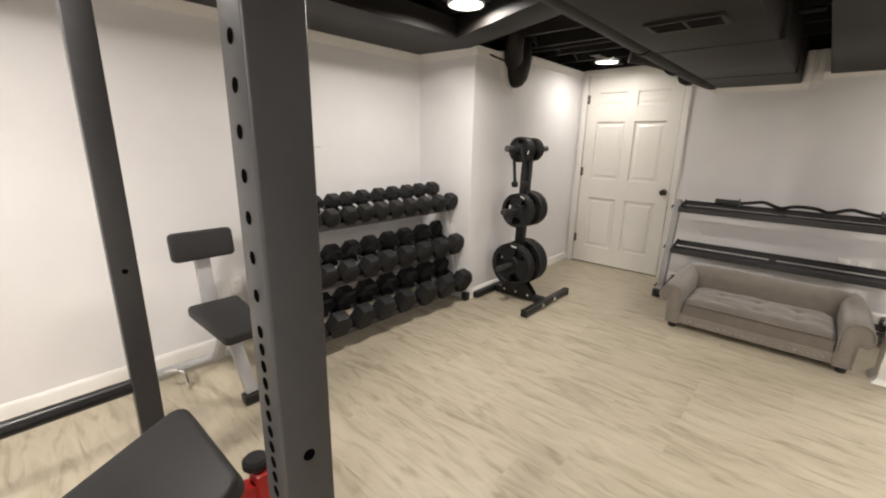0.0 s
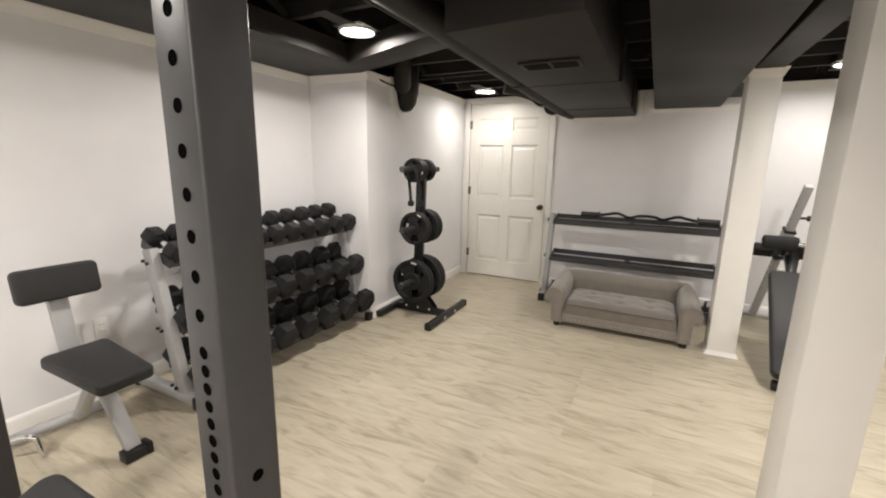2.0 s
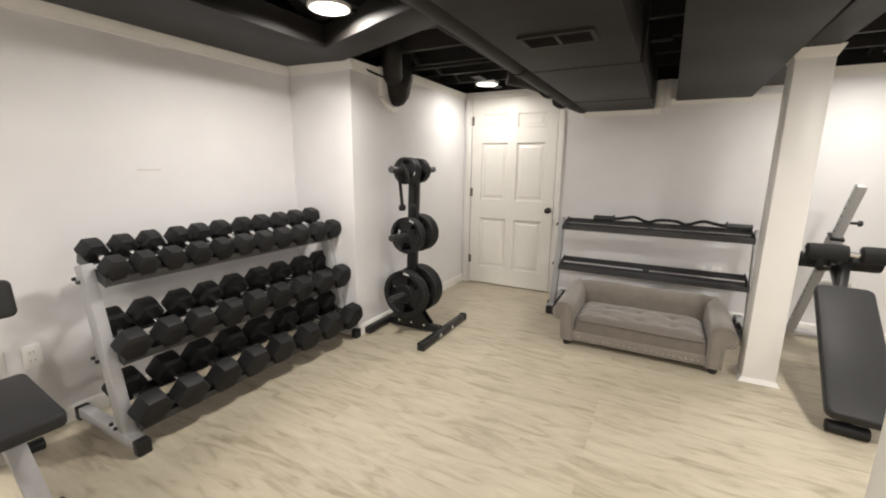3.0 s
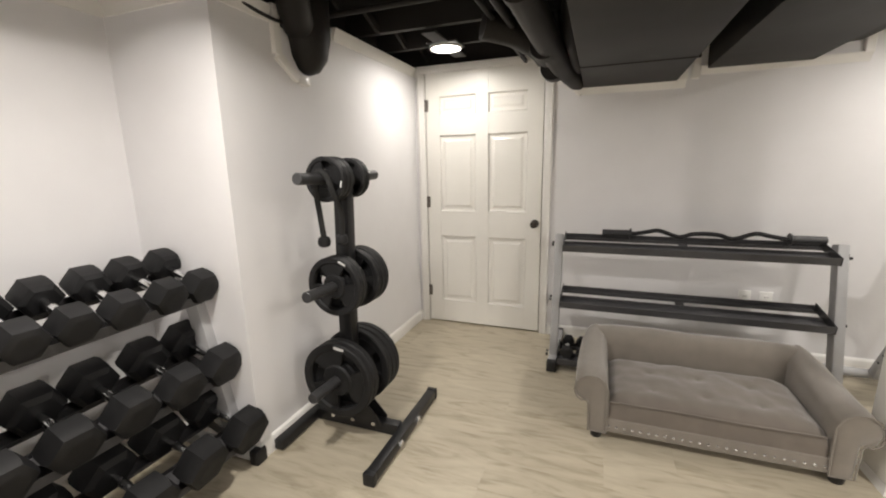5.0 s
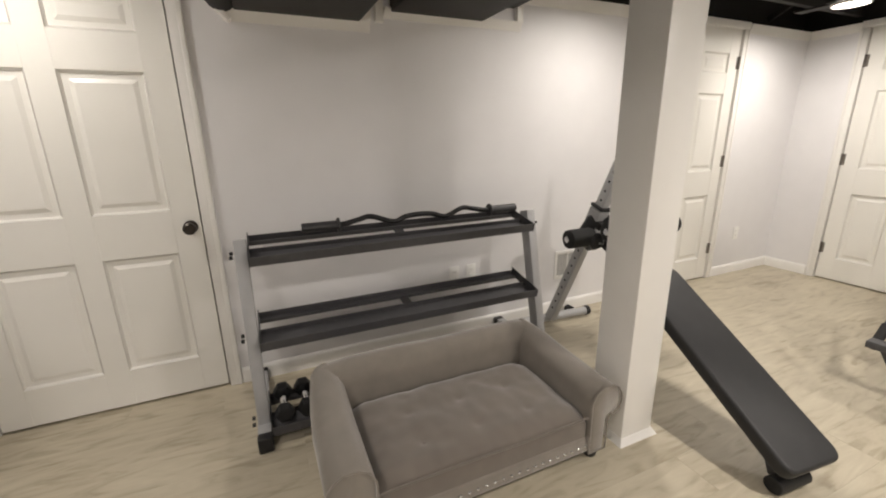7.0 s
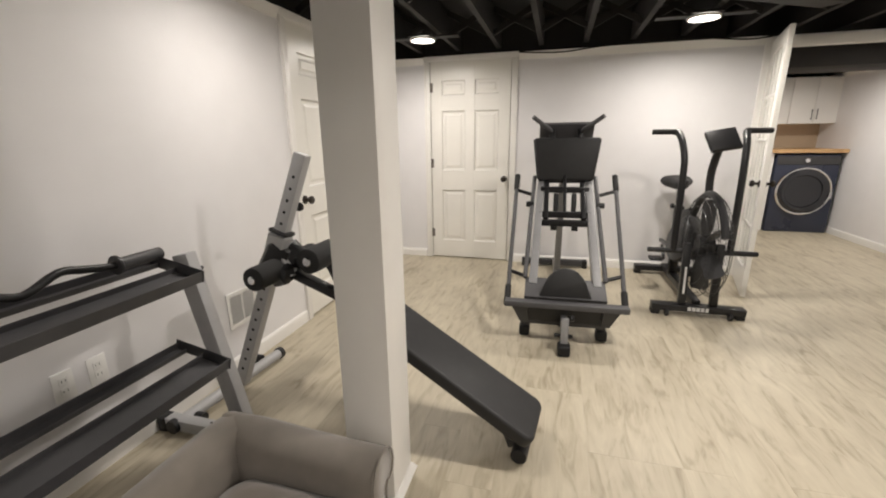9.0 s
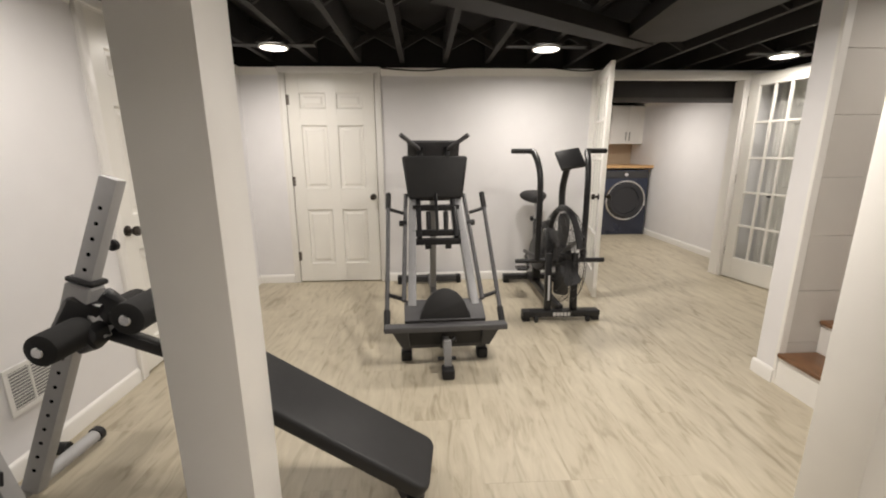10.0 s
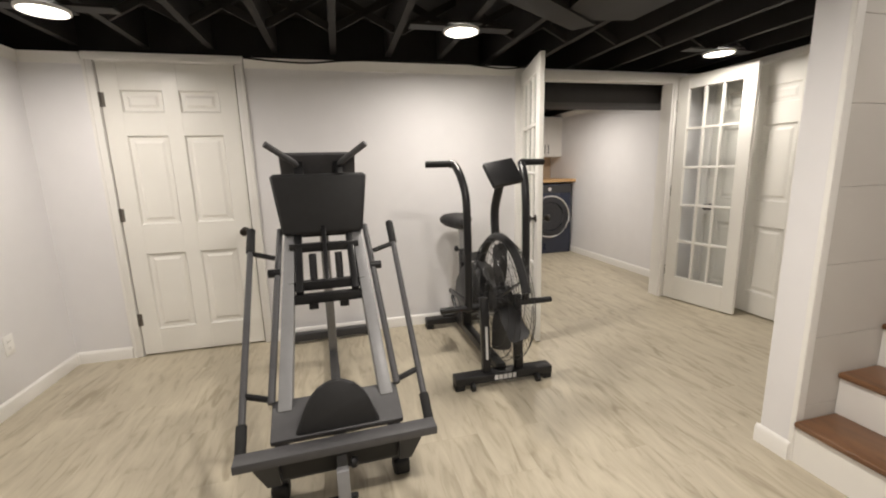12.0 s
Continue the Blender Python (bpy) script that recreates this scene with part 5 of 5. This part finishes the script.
part("apron", bm, STEEL_BLACK, hs, "black apron plate")
both("front_flank", lambda bm, s: add_prism(bm, [(0.235, 0.0), (0.345, 0.0), (0.275, -0.125), (0.225, -0.125)], 0.022, Matrix(((0, 0, 1, 2.02), (s, 0, 0, 0), (0, 1, 0, 0.262), (0, 0, 0, 1)))), STEEL_GREY)
bm = B()
add_bar(bm, (2.13, -0.245, 0.115), (2.13, 0.245, 0.115), 0.06, 0.05, bev=0.004)
part("lower_crossbar", bm, STEEL_GREY, hs)
both("front_leg", lambda bm, s: add_bar(bm, (2.14, s * 0.245, 0.05), (2.18, s * 0.215, 0.34), 0.055, 0.055, bev=0.004, up=(0, 1, 0)), STEEL_GREY)
both("rubber_foot", lambda bm, s: add_box(bm, (2.135, s * 0.247, 0.035), (0.085, 0.07, 0.07), bev=0.014, seg=3), RUBBER)
bm = B()
add_bar(bm, (2.16, 0, 0.23), (1.90, 0, 0.07), 0.04, 0.045, bev=0.004)
add_bar(bm, (1.905, 0, 0.05), (1.93, 0, 0.22), 0.042, 0.045, bev=0.004, up=(0, 1, 0))
part("front_strut", bm, STEEL_MID, hs, "silver adjustable front strut")
bm = B()
add_box(bm, (1.885, 0, 0.035), (0.085, 0.075, 0.07), bev=0.014, seg=3)
part("rubber_foot", bm, RUBBER, hs)
bm = B()
add_rod(bm, (1.915, -0.05, 0.11), (1.915, 0.06, 0.11), 0.012, 12)
part("bolt", bm, PLASTIC, hs)
bm = B()
add_lathe(bm, [(0.01, 0), (0.02, 0.006), (0.02, 0.022), (0.012, 0.03)], aim((1.98, -0.03, 0.20), (1.98, -0.3, 0.20)), 14)
part("pull_pin", bm, PLASTIC, hs)
bm = B()
add_bar(bm, (2.14, 0, 0.09), (3.74, 0, 0.07), 0.055, 0.06, bev=0.004)
part("base_beam", bm, STEEL_GREY, hs)
bm = B()
add_bar(bm, (3.30, 0, 0.09), (3.22, 0, 1.18), 0.075, 0.055, bev=0.004, up=(0, 1, 0))
part("rear_post", bm, STEEL_MID, hs, "silver-grey rear post")
bm = B()
add_bar(bm, (3.74, -0.28, 0.05), (3.74, 0.30, 0.05), 0.06, 0.06, bev=0.004)
part("rear_foot", bm, STEEL_GREY, hs)
for y in (-0.29, 0.31):
    bm = B()
    add_box(bm, (3.74, y, 0.042), (0.072, 0.05, 0.084), bev=0.01, seg=2)
    part("rubber_foot", bm, RUBBER, hs)


# ---- air bike ----
bk = thing("air_bike", pose(0, 2.205, 0), "black air bike with caged fan wheel and moving arms", "exercise bike")
FX, FZ, FR = 2.75, 0.53, 0.365
for x, h in ((2.715, 0.31), (3.72, 0.27)):
    bm = B()
    add_bar(bm, (x, -h, 0.06), (x, h, 0.06), 0.085, 0.05, bev=0.006)
    part("stabiliser", bm, STEEL_BLACK, bk)
    for s in (-1, 1):
        bm = B()
        add_box(bm, (x, s * (h - 0.03), 0.024), (0.075, 0.06, 0.048), bev=0.008, seg=2)
        part("rubber_foot", bm, RUBBER, bk)
        if x < 3:
            bm = B()
            add_rod(bm, (x - 0.05, s * (h - 0.115), 0.026), (x - 0.05, s * (h - 0.09), 0.026), 0.026, 16)
            part("wheel", bm, PLASTIC, bk)
# plain pale bars where a maker's mark stands
bm = B()
for i, w in enumerate((0.022, 0.024, 0.024, 0.022, 0.020)):
    add_box(bm, (2.6715, 0.058 - 0.029 * i, 0.062), (0.0015, w, 0.030), bev=0)
part("mark", bm, PALE_LABEL, bk, "pale printed mark")
bm = B()
add_bar(bm, (2.74, 0, 0.08), (3.72, 0, 0.08), 0.06, 0.06, bev=0.005)
part("base_beam", bm, STEEL_BLACK, bk)
for s in (-1, 1):
    bm = B()
    add_bar(bm, (2.72, s * 0.105, 0.08), (2.76, s * 0.105, 0.54), 0.04, 0.05, bev=0.004, up=(0, 1, 0))
    part("fork", bm, STEEL_BLACK, bk)
    # cage: rings and spokes
    bm = B()
    for r in (0.10, 0.19, 0.28, 0.345, FR):
        y = s * (0.068 if r < 0.33 else 0.056 if r < 0.36 else 0.035)
        add_tube(bm, [(FX + r * math.cos(a), y, FZ + r * math.sin(a)) for a in [2 * math.pi * i / 40 for i in range(41)]], 0.002, 5)
    cage = part("cage", bm, STEEL_BLACK, bk, "black wire cage rings")
    bm = B()
    add_tube(bm, [(r * math.cos(tw), s * y, r * math.sin(tw)) for r, y, tw in ((0.05, 0.068, 0), (0.2, 0.070, 0.10), (0.33, 0.062, 0.2), (FR, 0.035, 0.24))], 0.0013, 4)
    wire = mesh_of("spoke", bm, STEEL_BLACK)
    for i in range(44):
        part("spoke", wire, STEEL_BLACK, cage).matrix_local = Matrix.Translation((FX, 0, FZ)) @ Euler((0, 2 * math.pi * i / 44, 0)).to_matrix().to_4x4()
bm = B()
add_tube(bm, [(FX + (FR + 0.004) * math.cos(a), 0, FZ + (FR + 0.004) * math.sin(a)) for a in [radians(20 + 140 * i / 24) for i in range(25)]], 0.024, 10)
part("rim_guard", bm, PLASTIC, bk)
fan = part("fan_hub", add_rod(B(), (FX, -0.05, FZ), (FX, 0.05, FZ), 0.075, 24), STEEL_BLACK, bk)
for i in range(6):
    a = radians(28 + 60 * i)
    bm = B()
    add_prism(bm, [(0.06, -0.030), (0.15, -0.054), (0.30, -0.060), (0.325, -0.045), (0.33, 0.0), (0.325, 0.045), (0.30, 0.060), (0.15, 0.054), (0.06, 0.030)], 0.006, pose(0, 0, -0.003, 24), bev=0.001)
    bmesh.ops.transform(bm, verts=bm.verts[:], matrix=Matrix.Translation((FX, 0, FZ)) @ Euler((0, -a, 0)).to_matrix().to_4x4())
    part("blade", bm, STEEL_GREY, fan, "dark grey fan blade")
bm = B()
add_tube(bm, curve_points([(2.85, -0.01, 0.86), (2.87, -0.01, 0.98), (2.86, -0.01, 1.07), (2.80, -0.01, 1.18), (2.77, -0.01, 1.235)], 5), 0.026, 14)
part("mast", bm, STEEL_BLACK, bk)
bm = B()
add_box(bm, (2.755, -0.015, 1.265), (0.035, 0.19, 0.165), (-11, 38, 0), bev=0.008, seg=2)
con = part("console", bm, PLASTIC, bk)
bm = B()
add_bar(bm, (2.700, 0.105, 0.17), (2.7165, 0.105, 0.37), 0.014, 0.003, bev=0, up=(1, 0, 0))
part("mark", bm, PALE_LABEL, bk, "pale printed stripe on the fork")
for s in (-1, 1):
    bm = B()
    add_tube(bm, curve_points([(2.80, s * 0.185, 0.47), (2.80, s * 0.185, 0.75), (2.805, s * 0.185, 1.0), (2.82, s * 0.187, 1.14), (2.87, s * 0.20, 1.25), (2.94, s * 0.215, 1.315), (2.955, s * 0.24, 1.325)], 5), 0.0235, 14)
    part("arm", bm, STEEL_BLACK, bk)
    bm = B()
    add_rod(bm, (2.95, s * 0.21, 1.325), (2.98, s * 0.385, 1.325), 0.0195, 16)
    part("grip", bm, FOAM, bk, "black rubber grip")
    bm = B()
    add_rod(bm, (2.80, s * 0.10, 0.47), (2.80, s * 0.36, 0.47), 0.019, 14)
    part("foot_peg", bm, STEEL_BLACK, bk)
    bm = B()
    add_bar(bm, (2.80, s * 0.15, 0.47), (3.36, s * 0.15, 0.42), 0.02, 0.03, bev=0.003)
    part("link", bm, STEEL_BLACK, bk)
    bm = B()
    add_bar(bm, (3.38, s * 0.13, 0.37), (3.38 - 0.12 * s, s * 0.13, 0.37 - 0.09 * s), 0.02, 0.035, bev=0.003)
    part("crank", bm, STEEL_BLACK, bk)
    bm = B()
    add_box(bm, (3.38 - 0.12 * s, s * 0.195, 0.37 - 0.09 * s), (0.10, 0.10, 0.025), bev=0.006)
    part("pedal", bm, PLASTIC, bk)
bm = B()
add_prism(bm, [(2.95, 0.48), (3.12, 0.68), (3.40, 0.58), (3.56, 0.44), (3.60, 0.32), (3.48, 0.24), (3.28, 0.25), (3.10, 0.33)], 0.10, Matrix(((1, 0, 0, 0), (0, 0, -1, 0.05), (0, 1, 0, 0), (0, 0, 0, 1))), bev=0.012)
part("chain_guard", bm, PLASTIC, bk)
bm = B()
add_bar(bm, (3.45, 0, 0.09), (3.50, 0, 0.70), 0.06, 0.07, bev=0.005, up=(0, 1, 0))
add_bar(bm, (3.50, 0, 0.62), (3.10, 0, 0.72), 0.05, 0.06, bev=0.005)
part("seat_tower", bm, STEEL_BLACK, bk)
bm = B()
add_bar(bm, (3.505, 0, 0.68), (3.53, 0, 0.85), 0.045, 0.05, bev=0.004, up=(0, 1, 0))
part("seat_post", bm, STEEL_SILVER, bk, "silver seat post")
bm = B()
add_lathe(bm, [(0.01, 0), (0.022, 0.006), (0.022, 0.024), (0.014, 0.03)], aim((3.50, 0.04, 0.70), (3.50, 0.4, 0.70)), 14)
part("knob", bm, PLASTIC, bk)
bm = B()
rows = []
for u, half, top, low in ((-0.155, 0.024, 0.915, 0.868), (-0.14, 0.040, 0.932, 0.852), (-0.06, 0.056, 0.935, 0.838), (0.02, 0.088, 0.938, 0.836), (0.08, 0.128, 0.950, 0.842), (0.13, 0.130, 0.952, 0.850), (0.152, 0.085, 0.935, 0.872)):
    mid, tall = (top + low) / 2, (top - low) / 2
    rows.append([bm.verts.new((3.59 + u, half * math.copysign(abs(math.cos(2 * math.pi * i / 16)) ** 0.7, math.cos(2 * math.pi * i / 16)), mid + tall * math.sin(2 * math.pi * i / 16))) for i in range(16)])
for r0, r1 in zip(rows, rows[1:]):
    for i in range(16):
        bm.faces.new((r0[i], r0[(i + 1) % 16], r1[(i + 1) % 16], r1[i]))
bm.faces.new(rows[0]), bm.faces.new(rows[-1])
part("saddle", bm, VINYL, bk)


# ---- laundry ----
ws = thing("washer", pose(6.10, 0.07, 0), "dark blue front-loading washer with round smoked door", "washing machine")
bm = B()
add_box(bm, (0.36, 0, 0.52), (0.72, 0.72, 1.04), bev=0.015, seg=3)
part("body", bm, NAVY, ws)
bm = B()
add_box(bm, (-0.004, 0, 0.965), (0.012, 0.70, 0.11), bev=0.004)
pan = part("control_panel", bm, STEEL_GREY, ws, "dark control panel")
bm = B()
add_lathe(bm, [(0.034, 0), (0.034, 0.012), (0.028, 0.022)], aim((-0.01, 0.02, 0.965), (-1, 0.02, 0.965)), 24)
part("dial", bm, CHROME, pan, "chrome dial")
bm = B()
prof = [(0.290, 0), (0.318, 0.004), (0.322, 0.02), (0.314, 0.034), (0.302, 0.036), (0.294, 0.03)]
n = 44
mm = aim((0.0, 0, 0.56), (-1, 0, 0.56))
rows = [[bm.verts.new(mm @ Vector((a * math.cos(2 * math.pi * i / n), a * math.sin(2 * math.pi * i / n), z))) for i in range(n)] for a, z in prof]
for a, b_ in zip(rows, rows[1:] + rows[:1]):
    for i in range(n):
        bm.faces.new((a[i], a[(i + 1) % n], b_[(i + 1) % n], b_[i]))
dr = part("door", bm, CHROME, ws, "chrome door ring")
bm = B()
add_lathe(bm, [(0.296, 0.0), (0.296, 0.028), (0.26, 0.040), (0.215, 0.036), (0.205, 0.020), (0.10, 0.006), (0.02, 0.003)], mm, 44)
part("door_glass", bm, SMOKE, dr, "smoked glass door window")
bm = B()
add_box(bm, (-0.040, -0.300, 0.52), (0.02, 0.03, 0.10), bev=0.006)
part("door_latch", bm, CHROME, dr)
bm = B()
add_box(bm, (6.46, 0.79, 1.085), (0.78, 2.29, 0.045), bev=0.004)
tagged(new("laundry_counter", mesh_of("laundry_counter", bm, OAK)), "oak countertop above the blue washer", "countertop")
bm = B()
add_box(bm, (6.4895, 0.47, 0.53), (0.72, 0.04, 1.06), bev=0.003)
tagged(new("counter_panel", mesh_of("counter_panel", bm, TRIM)), "white end panel carrying the oak countertop", "panel")
bm = B()
add_box(bm, (6.8465, 0.79, 1.275), (0.006, 2.3, 0.33), bev=0)
structure("backsplash", bm, TAN, "tan wooden backsplash behind the counter", "backsplash")
for i in range(4):
    cb = thing("wall_cabinet", pose(6.52, -0.36 + 0.29 + 0.575 * i, 1.44), "white wall cabinet with two doors and bar pulls", "cabinet", "laundry wall cabinets")
    bm = B()
    add_box(bm, (0.165, 0, 0.30), (0.32, 0.57, 0.60), bev=0.002)
    part("body", bm, TRIM, cb)
    for s in (-1, 1):
        bm = B()
        add_box(bm, (-0.005, s * 0.1425, 0.30), (0.02, 0.28, 0.595), bev=0.003)
        dd = part("door", bm, TRIM, cb)
        bm = B()
        add_rod(bm, (-0.035, s * 0.03, 0.05), (-0.035, s * 0.03, 0.19), 0.005, 10)
        for z in (0.07, 0.17):
            add_rod(bm, (-0.036, s * 0.03, z), (-0.012, s * 0.03, z), 0.004, 8, 0.001)
        part("handle", bm, STEEL_GREY, dd, "dark bar pull")

# ---- floor planks ----
rng = random.Random(4)
LENGTHS = (1.22, 0.80, 0.46, 0.30)
PLANKS = []
for n in LENGTHS:
    bm = B()
    add_box(bm, (0, 0, -0.005), (n - 0.0003, 0.1828, 0.010), bev=0.0003)
    PLANKS.append(mesh_of("plank", bm, PLANK))


def lay(y, x0, x1):
    x = x0 - rng.choice((0.0, 0.30, 0.46, 0.80))
    while x < x1:
        k = 0
        p = part("plank", PLANKS[k], PLANK, floor)
        p.location = (x + LENGTHS[k] / 2, y, 0)
        if rng.random() < 0.5:
            p.rotation_euler = (0, 0, math.pi)
        x += LENGTHS[k]


y = SOUTH
while y < NORTH + 0.1:
    lay(y, -2.6, 3.9 if y > 1.9 or y < -0.4 else 6.9)
    y += 0.183
